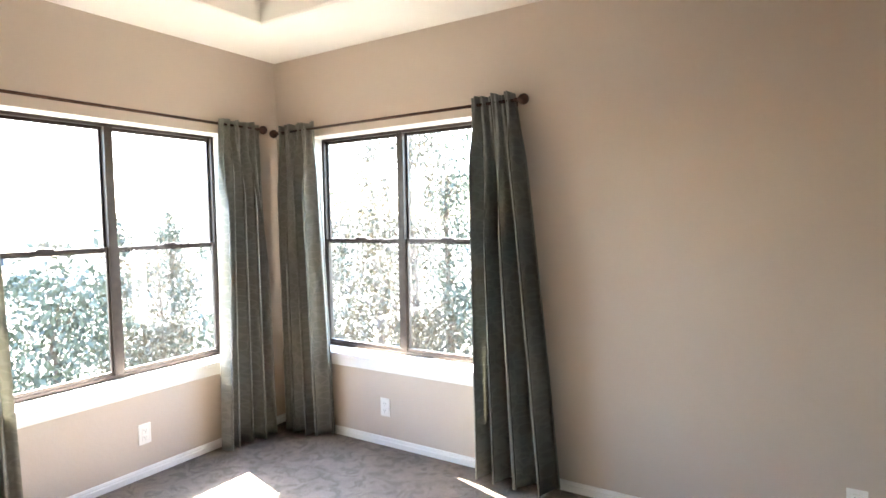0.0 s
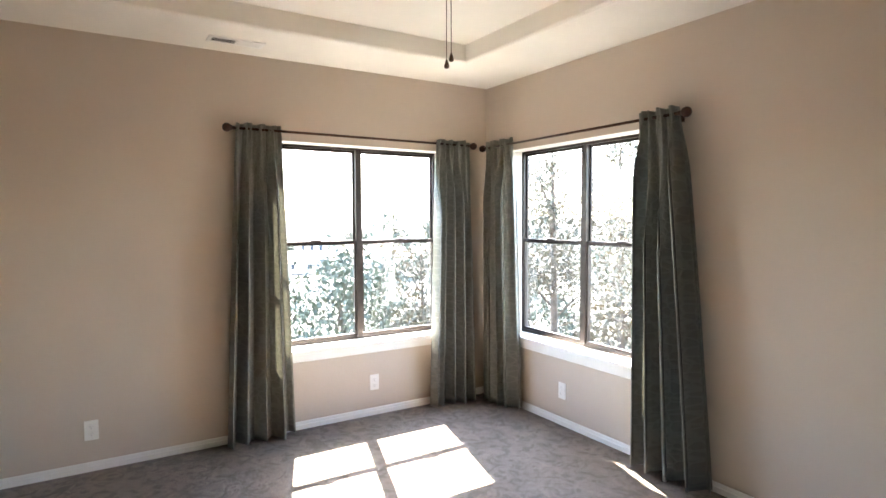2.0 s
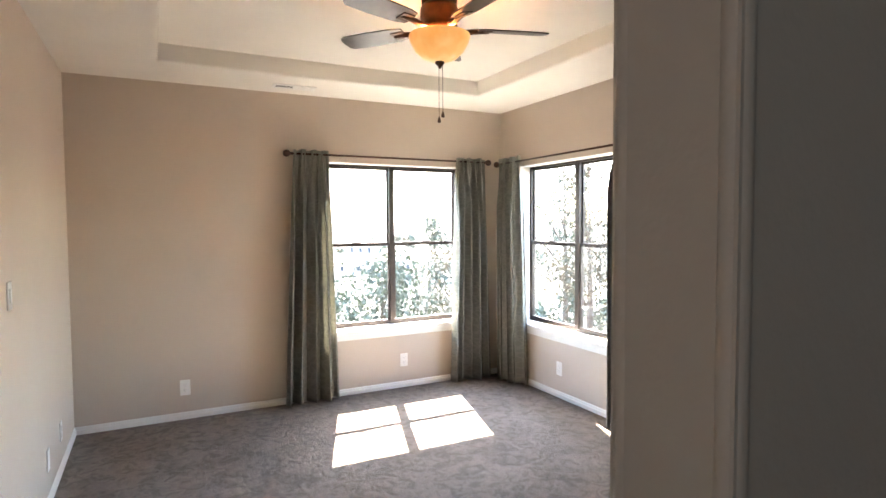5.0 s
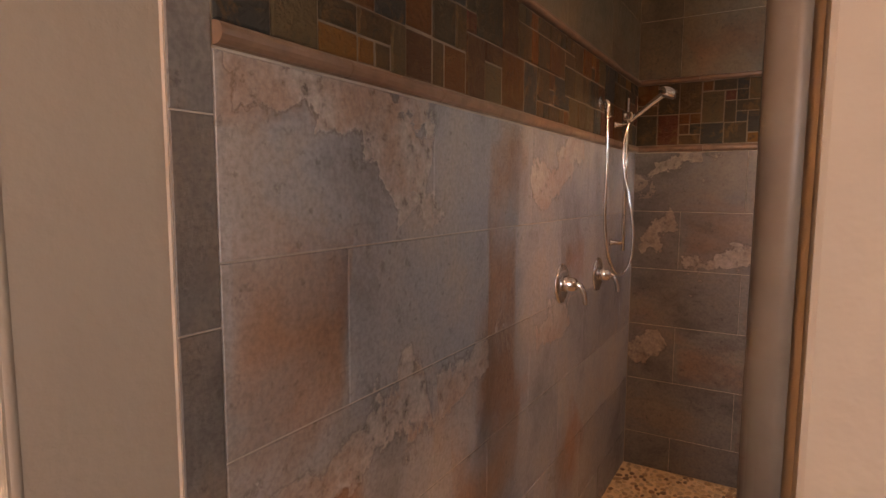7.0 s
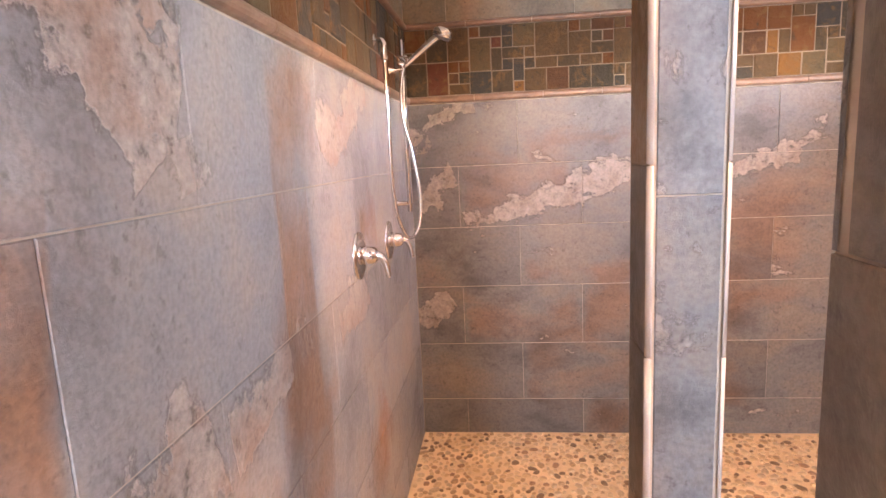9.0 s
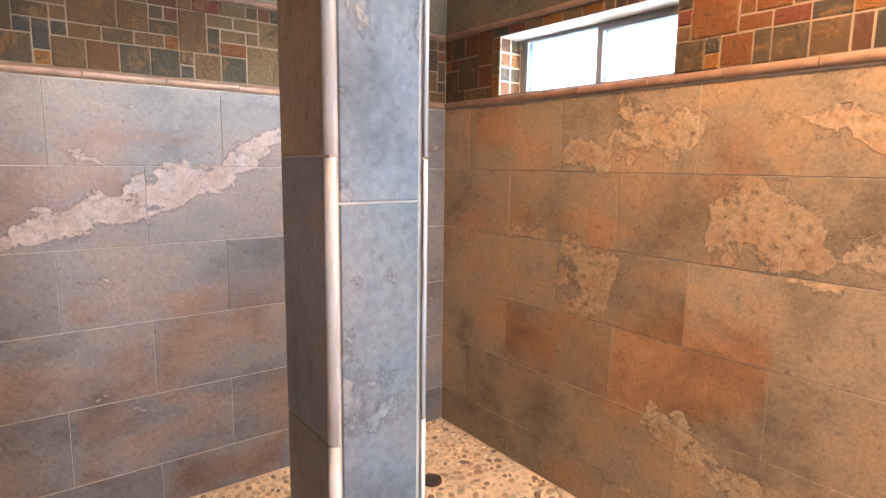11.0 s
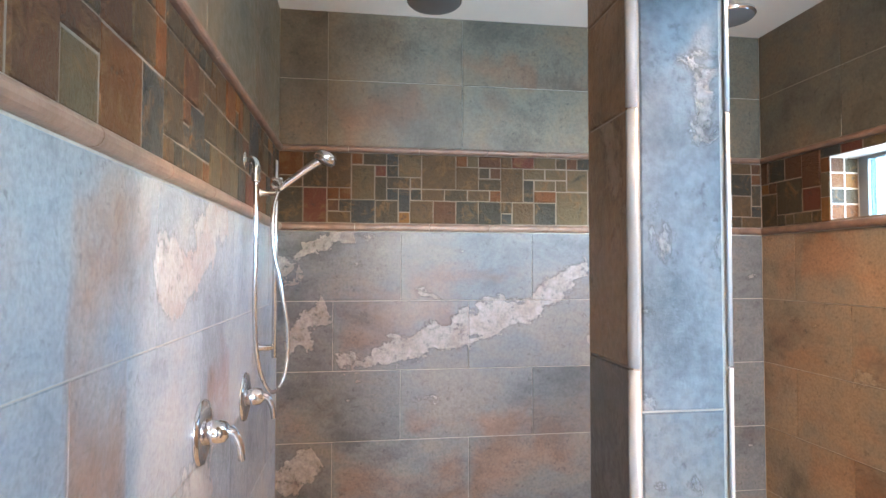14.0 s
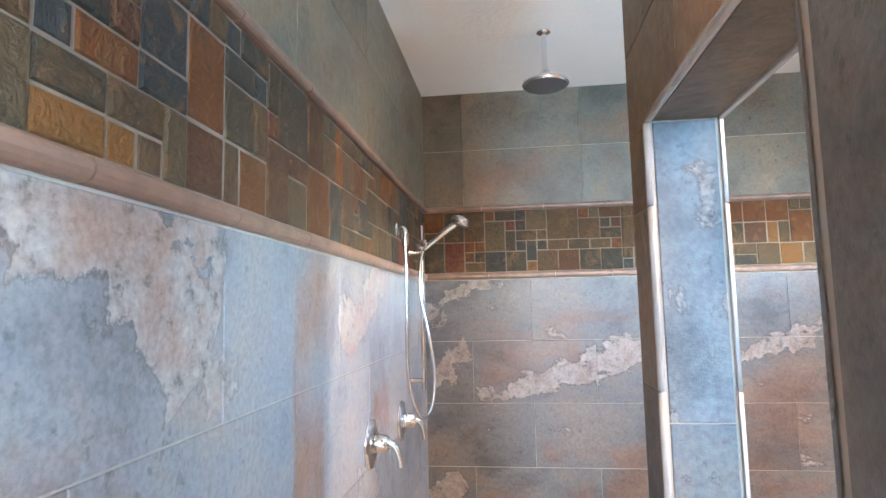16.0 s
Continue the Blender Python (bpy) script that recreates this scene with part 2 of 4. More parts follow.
TILE_E = slate_tile_material("slate_print_tile_rust", (0.225, 0.175, 0.122), (0.265, 0.145, 0.078), (0.38, 0.285, 0.185), 0.71, 0.52, (0.9, 0.9, 1.2), "y",
                             [(1.40, 1.16, 2.00, 1.24, 0.15), (1.62, 1.22, 1.90, 1.34, 0.12), (2.34, 0.98, 2.64, 1.05, 0.18), (2.36, 0.88, 2.60, 0.84, 0.08), (2.044, 1.48, 2.40, 1.60, 0.17), (2.38, 1.44, 2.64, 1.48, 0.09), (2.7, 1.12, 2.94, 1.15, 0.07), (1.3, 1.45, 1.9, 1.65, 0.10), (1.5, 0.3, 2.2, 0.5, 0.10)],
                             [(2.35, 1.15, 2.95, 1.26, 0.16), (2.66, 1.5, 3.2, 1.6, 0.14), (1.75, 0.66, 2.34, 0.70, 0.24), (2.6, 0.62, 3.2, 0.68, 0.18)], 0.06, 0.28)
TILE_TOP = slate_tile_material("slate_print_tile_olive", (0.140, 0.118, 0.082), (0.17, 0.098, 0.055), (0.36, 0.30, 0.21), 0.74, 0.58, (1.2, 1.2, 1.2), "x", (), [(2.08, 2.15, 2.48, 2.30, 0.18), (2.62, 2.50, 3.0, 2.44, 0.08)])
TILE_POST = slate_tile_material("slate_print_tile_grey", (0.14, 0.147, 0.158), (0.19, 0.14, 0.118), (0.25, 0.25, 0.252), 0.66, 0.66, (2.0, 2.0, 1.8))
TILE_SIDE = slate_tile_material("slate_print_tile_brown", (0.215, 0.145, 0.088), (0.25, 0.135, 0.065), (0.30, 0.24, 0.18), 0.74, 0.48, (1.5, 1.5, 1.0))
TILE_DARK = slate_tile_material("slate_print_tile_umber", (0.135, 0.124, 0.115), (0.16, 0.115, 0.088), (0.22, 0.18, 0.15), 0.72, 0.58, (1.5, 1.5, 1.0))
RAIL = simple("brown_pencil_tile", (0.21, 0.125, 0.085), 0.4, vary=0.14, scale=18, bumpy=0.25, bscale=60)
BEADBROWN = simple("umber_quarter_round_tile", (0.14, 0.112, 0.090), 0.5, vary=0.14, scale=14)
BULL = simple("pale_quarter_round_tile", (0.42, 0.40, 0.385), 0.25, vary=0.12, scale=9)


def mosaic_material():
    m, nt, b = mat("natural_slate_mosaic")
    oi = nt.nodes.new("ShaderNodeObjectInfo")
    v = pos(nt)
    base = ramp(nt, oi.outputs["Random"], [(0.0, (0.050, 0.052, 0.050)), (0.10, (0.098, 0.066, 0.038)), (0.26, (0.135, 0.058, 0.024)), (0.36, (0.070, 0.056, 0.038)),
                                           (0.54, (0.095, 0.050, 0.030)), (0.65, (0.110, 0.084, 0.050)), (0.78, (0.052, 0.049, 0.040)), (0.87, (0.19, 0.092, 0.030)), (0.95, (0.120, 0.044, 0.030))])
    base.node.color_ramp.interpolation = "CONSTANT"
    base = mixc(nt, 1.0, base, (0.86, 0.80, 0.74), "MULTIPLY")
    a = noise_tex(nt, v, 17.0, 8.0, 0.68, 0.9)
    f = noise_tex(nt, v, 90.0, 4.0)
    col = mixc(nt, ramp(nt, a, [(0.52, (0, 0, 0)), (0.66, (0.75, 0.75, 0.75))]), base, (0.14, 0.078, 0.034))
    col = mixc(nt, ramp(nt, a, [(0.30, (0.8, 0.8, 0.8)), (0.42, (0, 0, 0))]), col, (0.038, 0.033, 0.027))
    nt.links.new(col, b.inputs["Base Color"])
    b.inputs["Roughness"].default_value = 0.55
    b.inputs["Specular IOR Level"].default_value = 0.12
    add = nt.nodes.new("ShaderNodeMath")
    add.operation = "MULTIPLY_ADD"
    add.inputs[1].default_value = 0.35
    nt.links.new(f, add.inputs[0])
    nt.links.new(a, add.inputs[2])
    bump(nt, b, add.outputs[0], 0.9, 0.024)
    return m


def pebble_material(name, island):
    m, nt, b = mat(name)
    if island:
        src = nt.nodes.new("ShaderNodeNewGeometry").outputs["Random Per Island"]
    else:
        src = nt.nodes.new("ShaderNodeObjectInfo").outputs["Random"]
    base = ramp(nt, src, [(0.0, (0.16, 0.10, 0.06)), (0.13, (0.33, 0.22, 0.13)), (0.32, (0.46, 0.33, 0.20)), (0.55, (0.38, 0.29, 0.20)), (0.75, (0.50, 0.38, 0.25)), (0.93, (0.26, 0.15, 0.09))])
    base.node.color_ramp.interpolation = "CONSTANT"
    v = pos(nt)
    f = noise_tex(nt, v, 70.0, 4.0)
    col = mixc(nt, 0.45, base, ramp(nt, f, [(0.3, (0.45, 0.45, 0.45)), (0.7, (1.2, 1.2, 1.2))]), "MULTIPLY")
    nt.links.new(col, b.inputs["Base Color"])
    b.inputs["Roughness"].default_value = 0.4
    return m


def curtain_material():
    """Grey-green woven cloth with a small raised honeycomb figure."""
    m, nt, b = mat("sage_jacquard_cloth")
    uvn = nt.nodes.new("ShaderNodeUVMap")
    mp = nd(nt, "ShaderNodeMapping", Scale=(30.0, 22.0, 1.0))
    nt.links.new(uvn.outputs[0], mp.inputs[0])
    vo = nd(nt, "ShaderNodeTexVoronoi", Scale=1.0, Randomness=0.8)
    vo.feature = "DISTANCE_TO_EDGE"
    nt.links.new(mp.outputs[0], vo.inputs["Vector"])
    line = ramp(nt, vo.outputs["Distance"], [(0.05, (1, 1, 1)), (0.12, (0, 0, 0))])
    v = pos(nt)
    f = noise_tex(nt, v, 300.0, 2.0)
    base = ramp(nt, f, [(0.3, (0.148, 0.150, 0.132)), (0.7, (0.205, 0.204, 0.182))])
    col = mixc(nt, line, base, (0.235, 0.231, 0.204))
    nt.links.new(col, b.inputs["Base Color"])
    b.inputs["Roughness"].default_value = 0.40
    b.inputs["Specular IOR Level"].default_value = 1.0
    bump(nt, b, line, 0.25, 0.003)
    tr = nt.nodes.new("ShaderNodeBsdfTranslucent")
    nt.links.new(mixc(nt, 0.6, col, (0.42, 0.41, 0.34)), tr.inputs["Color"])
    mx = nt.nodes.new("ShaderNodeMixShader")
    mx.inputs[0].default_value = 0.34
    out = nt.nodes["Material Output"]
    nt.links.new(b.outputs[0], mx.inputs[1])
    nt.links.new(tr.outputs[0], mx.inputs[2])
    nt.links.new(mx.outputs[0], out.inputs[0])
    return m


def glass_material(name, tint):
    m, nt, b = mat(name)
    t = nt.nodes.new("ShaderNodeBsdfTransparent")
    t.inputs[0].default_value = (*tint, 1)
    g = nd(nt, "ShaderNodeBsdfGlossy", Roughness=0.02)
    mx = nt.nodes.new("ShaderNodeMixShader")
    mx.inputs[0].default_value = 0.05
    nt.links.new(t.outputs[0], mx.inputs[1])
    nt.links.new(g.outputs[0], mx.inputs[2])
    nt.links.new(mx.outputs[0], nt.nodes["Material Output"].inputs[0])
    return m


def bowl_material():
    m, nt, b = mat("lit_amber_glass")
    v = pos(nt)
    f = noise_tex(nt, v, 9.0, 4.0)
    col = ramp(nt, f, [(0.3, (1.0, 0.42, 0.10)), (0.7, (1.0, 0.62, 0.25))])
    nt.links.new(col, b.inputs["Emission Color"])
    nt.links.new(col, b.inputs["Base Color"])
    b.inputs["Emission Strength"].default_value = 0.020
    b.inputs["Roughness"].default_value = 0.3
    return m


def leaf_material(name, a, c):
    m, nt, b = mat(name)
    g = nt.nodes.new("ShaderNodeNewGeometry")
    nt.links.new(ramp(nt, g.outputs["Random Per Island"], [(0.0, a), (1.0, c)]), b.inputs["Base Color"])
    b.inputs["Roughness"].default_value = 0.55
    return m


CARPET, MOSAIC, CLOTH, GLASS, BOWL = carpet_material(), mosaic_material(), curtain_material(), glass_material("window_glass", (0.95, 0.97, 0.97)), bowl_material()
# tint added only to cut the sky light entering at the shower window
SKY_CUT_GLASS = glass_material("sky_cutting_glass", (0.17, 0.21, 0.24))
PEBBLE, PEBBLES = pebble_material("river_pebble", False), pebble_material("river_pebbles", True)
LEAF = leaf_material("green_leaves", (0.022, 0.034, 0.024), (0.062, 0.072, 0.044))
LEAF_DRY = leaf_material("autumn_leaves", (0.035, 0.038, 0.024), (0.11, 0.08, 0.045))
BARK = simple("grey_bark", (0.12, 0.09, 0.07), 0.9, vary=0.3, scale=8, bumpy=0.5, bscale=20)
SOIL = simple("dry_ground", (0.06, 0.052, 0.04), 0.95, vary=0.25, scale=0.08, bumpy=0.2, bscale=2)
STUCCO = simple("pale_stucco", (0.52, 0.43, 0.33), 0.9, vary=0.06, scale=1.0)
ROOF = simple("brown_roof_shingle", (0.20, 0.14, 0.11), 0.85, vary=0.15, scale=3)
PANE_DARK = simple("dark_window_pane", (0.05, 0.06, 0.075), 0.1)
POLE = simple("grey_metal", (0.25, 0.25, 0.25), 0.5, metal=0.5)


# ---- mesh helpers ----
def bm_box(bm, lo, hi, bevel=0.0):
    m = Matrix.Translation([(a + b) / 2 for a, b in zip(lo, hi)]) @ Matrix.Diagonal([b - a for a, b in zip(lo, hi)] + [1])
    vs = bmesh.ops.create_cube(bm, size=1.0, matrix=m)["verts"]
    if bevel:
        es = list({e for v in vs for e in v.link_edges})
        bmesh.ops.bevel(bm, geom=es, offset=bevel, segments=2, affect="EDGES", profile=0.6)
    return bm


def box(lo, hi, bevel=0.0):
    return bm_box(bmesh.new(), lo, hi, bevel)


def lathe(profile, axis_m=None, n=28):
    """A turned body: (radius, height) pairs round z, then moved by axis_m."""
    bm = bmesh.new()
    rings = []
    for r, h in profile:
        if r < 1e-5:
            rings.append([bm.verts.new((0, 0, h))])
        else:
            rings.append([bm.verts.new((r * math.cos(2 * math.pi * k / n), r * math.sin(2 * math.pi * k / n), h)) for k in range(n)])
    for a, b in zip(rings, rings[1:]):
        for k in range(n):
            j = (k + 1) % n
            if len(a) == 1 and len(b) == 1:
                continue
            if len(a) == 1:
                bm.faces.new((a[0], b[j], b[k]))
            elif len(b) == 1:
                bm.faces.new((a[k], a[j], b[0]))
            else:
                bm.faces.new((a[k], a[j], b[j], b[k]))
    bmesh.ops.recalc_face_normals(bm, faces=bm.faces)
    if axis_m:
        bm.transform(axis_m)
    return bm


def tube(points, radius, n=12, closed_ends=True):
    """A round tube along a smooth line through the points."""
    pts = [Vector(p) for p in points]
    line = []
    for i in range(len(pts) - 1):
        p0, p1, p2, p3 = pts[max(i - 1, 0)], pts[i], pts[i + 1], pts[min(i + 2, len(pts) - 1)]
        for k in range(8):
            u = k / 8
            line.append(0.5 * ((2 * p1) + (p2 - p0) * u + (2 * p0 - 5 * p1 + 4 * p2 - p3) * u * u + (3 * p1 - p0 - 3 * p2 + p3) * u ** 3))
    line.append(pts[-1])
    bm = bmesh.new()
    rings, side = [], None
    for i, p in enumerate(line):
        d = (line[min(i + 1, len(line) - 1)] - line[max(i - 1, 0)]).normalized()
        if side is None:
            side = d.orthogonal().normalized()
        side = (side - d * side.dot(d)).normalized()
        up = d.cross(side)
        r = radius(i / (len(line) - 1)) if callable(radius) else radius
        rings.append([bm.verts.new(p + (side * math.cos(2 * math.pi * k / n) + up * math.sin(2 * math.pi * k / n)) * r) for k in range(n)])
    for a, b in zip(rings, rings[1:]):
        for k in range(n):
            bm.faces.new((a[k], a[(k + 1) % n], b[(k + 1) % n], b[k]))
    if closed_ends:
        bm.faces.new(rings[0][::-1])
        bm.faces.new(rings[-1])
    bmesh.ops.recalc_face_normals(bm, faces=bm.faces)
    return bm


def to_mesh(name, bm, material, smooth=False):
    me = bpy.data.meshes.new(name)
    bm.to_mesh(me)
    bm.free()
    me.materials.append(material)
    if smooth:
        for p in me.polygons:
            p.use_smooth = True
    return me


def part(name, bm, material, parent=None, label="", smooth=False):
    ob = new(name, to_mesh(name, bm, material, smooth))
    if parent is not None:
        ob.parent = parent
        ob.matrix_parent_inverse = parent.matrix_basis.inverted()
    if label:
        ob["label"] = label
    return ob


def thing(name, at, label, category, group="", kind=""):
    ob = new(name)
    ob.empty_display_size = 0.1
    ob.matrix_basis = pose(*at)
    return tagged(ob, label, category, group, kind)


def structure(name, bm, material, label, category, smooth=False):
    return tagged(part(name, bm, material, None, "", smooth), label, category, "", "structure")


# ---- plan ----
XW, YN, YS, XE, CB = -2.628, 3.242, -0.296, 1.712, 2.515       # bedroom: west, north, south, east walls, ceiling
SX, SN, SE, CS = 1.833, 3.447, 4.112, 2.68                      # shower: west, north, east tile faces, ceiling
DOOR_S, DOOR_N = -0.27, 0.56                                    # opening from the bedroom
BS = -2.25                                                      # bathroom south wall
PX0, PX1 = 2.508, 2.634                                         # partition faces
POST0, POST1, STUB0, STUB1, HEAD = 1.545, 1.672, 0.725, 1.040, 1.878
WW0, WW1, WN0, WN1, WZ0, WZ1 = 1.49, 2.83, -2.335, -0.985, 0.555, 1.985  # the two bedroom windows
OUT = 0.20

# ---- bedroom shell ----
bm = box((XW - OUT, YS - 0.12, -0.2), (XE + 0.06, YN + OUT, 0.0))
structure("floor", bm, CARPET, "taupe cut-pile carpet with footprints and vacuum marks", "carpet")


def wall_with_hole(axis, a0, a1, t0, t1, h0, h1, hole):
    """A wall along x or y, from t0 to t1 thick, with one opening (a0, a1, z0, z1) through it."""
    o0, o1, z0, z1 = hole
    bm = bmesh.new()
    for u0, u1, v0, v1 in ((a0, o0, h0, h1), (o1, a1, h0, h1), (o0, o1, h0, z0), (o0, o1, z1, h1)):
        if u1 - u0 < 1e-4 or v1 - v0 < 1e-4:
            continue
        if axis == "y":
            bm_box(bm, (t0, u0, v0), (t1, u1, v1))
        else:
            bm_box(bm, (u0, t0, v0), (u1, t1, v1))
    return bm


structure("wall_west", wall_with_hole("y", YS - 0.12, YN + OUT, XW - OUT, XW, 0.0, 2.9, (WW0, WW1, WZ0, WZ1)), WALL, "tan painted plaster wall with a large window", "wall")
structure("wall_north", wall_with_hole("x", XW, XE, YN, YN + OUT, 0.0, 2.9, (WN0, WN1, WZ0, WZ1)), WALL, "tan painted plaster wall with a large window", "wall")
structure("wall_south", box((XW, YS - 0.12, 0.0), (XE, YS, 2.9)), WALL, "plain tan painted plaster wall", "wall")
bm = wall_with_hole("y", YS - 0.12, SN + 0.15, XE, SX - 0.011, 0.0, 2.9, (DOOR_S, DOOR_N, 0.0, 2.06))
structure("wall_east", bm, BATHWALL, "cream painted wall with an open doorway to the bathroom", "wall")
# rounded drywall corners at the doorway
for y in (DOOR_N,):
    for x in (XE, SX - 0.011):
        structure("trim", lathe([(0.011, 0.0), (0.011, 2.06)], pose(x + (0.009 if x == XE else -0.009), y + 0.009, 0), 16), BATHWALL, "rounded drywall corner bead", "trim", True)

# tray ceiling
TX0, TX1, TY0, TY1, TZ = -2.07, 1.14, 0.29, 2.66, 2.635
bm = bmesh.new()
for lo, hi in (((XW, YS, CB), (TX0 - 0.03, YN, 2.80)), ((TX1 + 0.03, YS, CB), (XE, YN, 2.80)), ((TX0 - 0.03, YS, CB), (TX1 + 0.03, TY0 - 0.03, 2.80)), ((TX0 - 0.03, TY1 + 0.03, CB), (TX1 + 0.03, YN, 2.80))):
    bm_box(bm, lo, hi)
bm_box(bm, (TX0 - 0.03, TY0 - 0.03, TZ), (TX1 + 0.03, TY1 + 0.03, 2.80))
structure("ceiling", bm, CEIL, "white textured tray ceiling with a raised centre", "ceiling")
# soft rounded riser of the tray
bm = bmesh.new()
prof = [(0.030, 0.0), (0.010, 0.004), (0.001, 0.014), (-0.002, 0.05), (-0.006, TZ - CB)]
loops = []
for off, h in prof:
    o = -off
    loops.append([bm.verts.new(p) for p in ((TX0 + o, TY0 + o, CB + h), (TX1 - o, TY0 + o, CB + h), (TX1 - o, TY1 - o, CB + h), (TX0 + o, TY1 - o, CB + h))])
for a, b in zip(loops, loops[1:]):
    for k in range(4):
        bm.faces.new((a[k], a[(k + 1) % 4], b[(k + 1) % 4], b[k]))
structure("trim", bm, CEIL, "white plaster riser round the tray ceiling", "trim")


# baseboards
def baseboard(x0, y0, x1, y1, nx, ny):
    """A profiled board along a wall; (nx, ny) points into the room."""
    bm = bmesh.new()
    prof = [(0.0, 0.0), (0.012, 0.0), (0.012, 0.030), (0.008, 0.035), (0.008, 0.041), (0.004, 0.052), (0.0, 0.054)]
    ends = [[bm.verts.new((x + nx * d, y + ny * d, z)) for d, z in prof] for x, y in ((x0, y0), (x1, y1))]
    for k in range(len(prof) - 1):
        bm.faces.new((ends[0][k], ends[0][k + 1], ends[1][k + 1], ends[1][k]))
    bm.faces.new(ends[0])
    bm.faces.new(ends[1][::-1])
    bmesh.ops.recalc_face_normals(bm, faces=bm.faces)
    structure("baseboard", bm, WHITE, "white painted moulded wooden baseboard", "baseboard")


baseboard(XW, YS, XW, YN, 1, 0)
baseboard(XW, YN, XE, YN, 0, -1)
baseboard(XW, YS, XE, YS, 0, 1)
baseboard(XE, DOOR_N + 0.01, XE, YN, -1, 0)


# bedroom windows: dark aluminium double-hung pairs
def window(name, m, width, z0, z1, label):
    """Built facing +y (outdoors) with its middle at x = 0; m lays it into its wall, y = 0 on the wall's inner face."""
    w = thing(name, (0, 0, 0), label, "window", "bedroom windows", "structure")
    w.matrix_basis = Matrix.Identity(4)
    h, mid, d0, d1 = width / 2, 1.278, 0.135, 0.185
    fr = bmesh.new()
    for lo, hi in (((-h, d0, z0), (-h + 0.022, d1, z1)), ((h - 0.022, d0, z0), (h, d1, z1)), ((-h + 0.022, d0, z1 - 0.020), (h - 0.022, d1, z1)),
                   ((-h + 0.022, d0, z0), (h - 0.022, d1, z0 + 0.024)), ((-0.024, d0 - 0.008, z0 + 0.024), (0.024, d1, z1 - 0.020))):
        bm_box(fr, lo, hi, 0.004)
    part("window_frame", fr, BRONZE, w)
    for s in (-1, 1):
        x0, x1 = sorted((s * 0.024, s * (h - 0.022)))
        for lower in (True, False):
            a, b = (z0 + 0.024, mid + 0.020) if lower else (mid - 0.012, z1 - 0.020)
            y0, y1 = (d0 + 0.004, d0 + 0.022) if lower else (d0 + 0.025, d0 + 0.043)
            sash = bmesh.new()
            e = 0.013
            for lo, hi in (((x0, y0, a), (x0 + e, y1, b)), ((x1 - e, y0, a), (x1, y1, b)), ((x0 + e, y0, a), (x1 - e, y1, a + e + 0.006)), ((x0 + e, y0, b - e - 0.006), (x1 - e, y1, b))):
                bm_box(sash, lo, hi, 0.002)
            so = part("sash", sash, BRONZE, w)
            pn = part("pane", box((x0 + e, (y0 + y1) / 2 - 0.002, a + e + 0.006), (x1 - e, (y0 + y1) / 2 + 0.002, b - e - 0.006)), GLASS, so)
            pn.visible_shadow = False
            if lower:
                xm = (x0 + x1) / 2
                part("latch", box((xm - 0.04, d0 - 0.008, b), (xm + 0.04, d0 + 0.010, b + 0.010), 0.003), BRONZE, so)
    sill = box((-h - 0.05, -0.028, z0 - 0.030), (h + 0.05, d0 - 0.001, z0 + 0.001), 0.008)
    part("window_sill", sill, WHITE, w, "white painted deep sill board")
    part("apron", box((-h - 0.03, -0.014, z0 - 0.085), (h + 0.03, -0.001, z0 - 0.030), 0.004), WHITE, w)
    rv = bmesh.new()
    bm_box(rv, (-h - 0.001, 0.002, z1 - 0.003), (h + 0.001, d0, z1 + 0.004))
    bm_box(rv, (-h - 0.004, 0.002, z0), (-h + 0.003, d0, z1 - 0.003))
    bm_box(rv, (h - 0.003, 0.002, z0), (h + 0.004, d0, z1 - 0.003))
    part("reveal", rv, WHITE, w)
    w.matrix_basis = m
    return w


window("window_1", pose(XW, (WW0 + WW1) / 2, 0, 0, 0, 90), WW1 - WW0, WZ0, WZ1, "dark bronze aluminium double-hung window pair, white sill, west wall")
window("window_2", pose((WN0 + WN1) / 2, YN, 0, 0, 0, 0), WN1 - WN0, WZ0, WZ1, "dark bronze aluminium double-hung window pair, white sill, north wall")


# ---- curtains and rods ----
def curtain_rod(m, length, label):
    r = thing("curtain_rod", (0, 0, 0), label, "curtain rod", "curtain rods")
    r.matrix_basis = Matrix.Identity(4)
    part("pole", lathe([(0.0, 0.0), (0.0085, 0.0), (0.0085, length), (0.0, length)], pose(0, 0, 0, 0, 90, 0), 14), OILED, r, "", True)
    for x, flip in ((0.0, -1), (length, 1)):
        prof = [(0.0, -0.004), (0.011, -0.004), (0.012, 0.006), (0.009, 0.012), (0.016, 0.020), (0.026, 0.034), (0.029, 0.048), (0.025, 0.062), (0.013, 0.072), (0.0, 0.074)]
        part("finial", lathe(prof, Matrix.Translation((x, 0, 0)) @ pose(0, 0, 0, 0, 90 * flip, 0), 18), OILED, r, "round wooden-look finial", True)
    for x in (0.035, length - 0.035):
        bk = box((x - 0.006, 0.0, -0.012), (x + 0.006, 0.084, -0.001), 0.002)
        bm_box(bk, (x - 0.012, 0.076, -0.035), (x + 0.012, 0.084, 0.020), 0.002)
        part("bracket", bk, OILED, r)
    r.matrix_basis = m
    return r


ROD_Z, ROD_OFF = 2.030, 0.086
curtain_rod(pose(XW + ROD_OFF, 1.235, ROD_Z, 0, 0, 90), 1.77, "thin dark bronze curtain rod with ball finials over the west window")
curtain_rod(pose(-2.515, YN - ROD_OFF, ROD_Z - 0.012, 0, 0, 0), 1.755, "thin dark bronze curtain rod with ball finials over the north window")


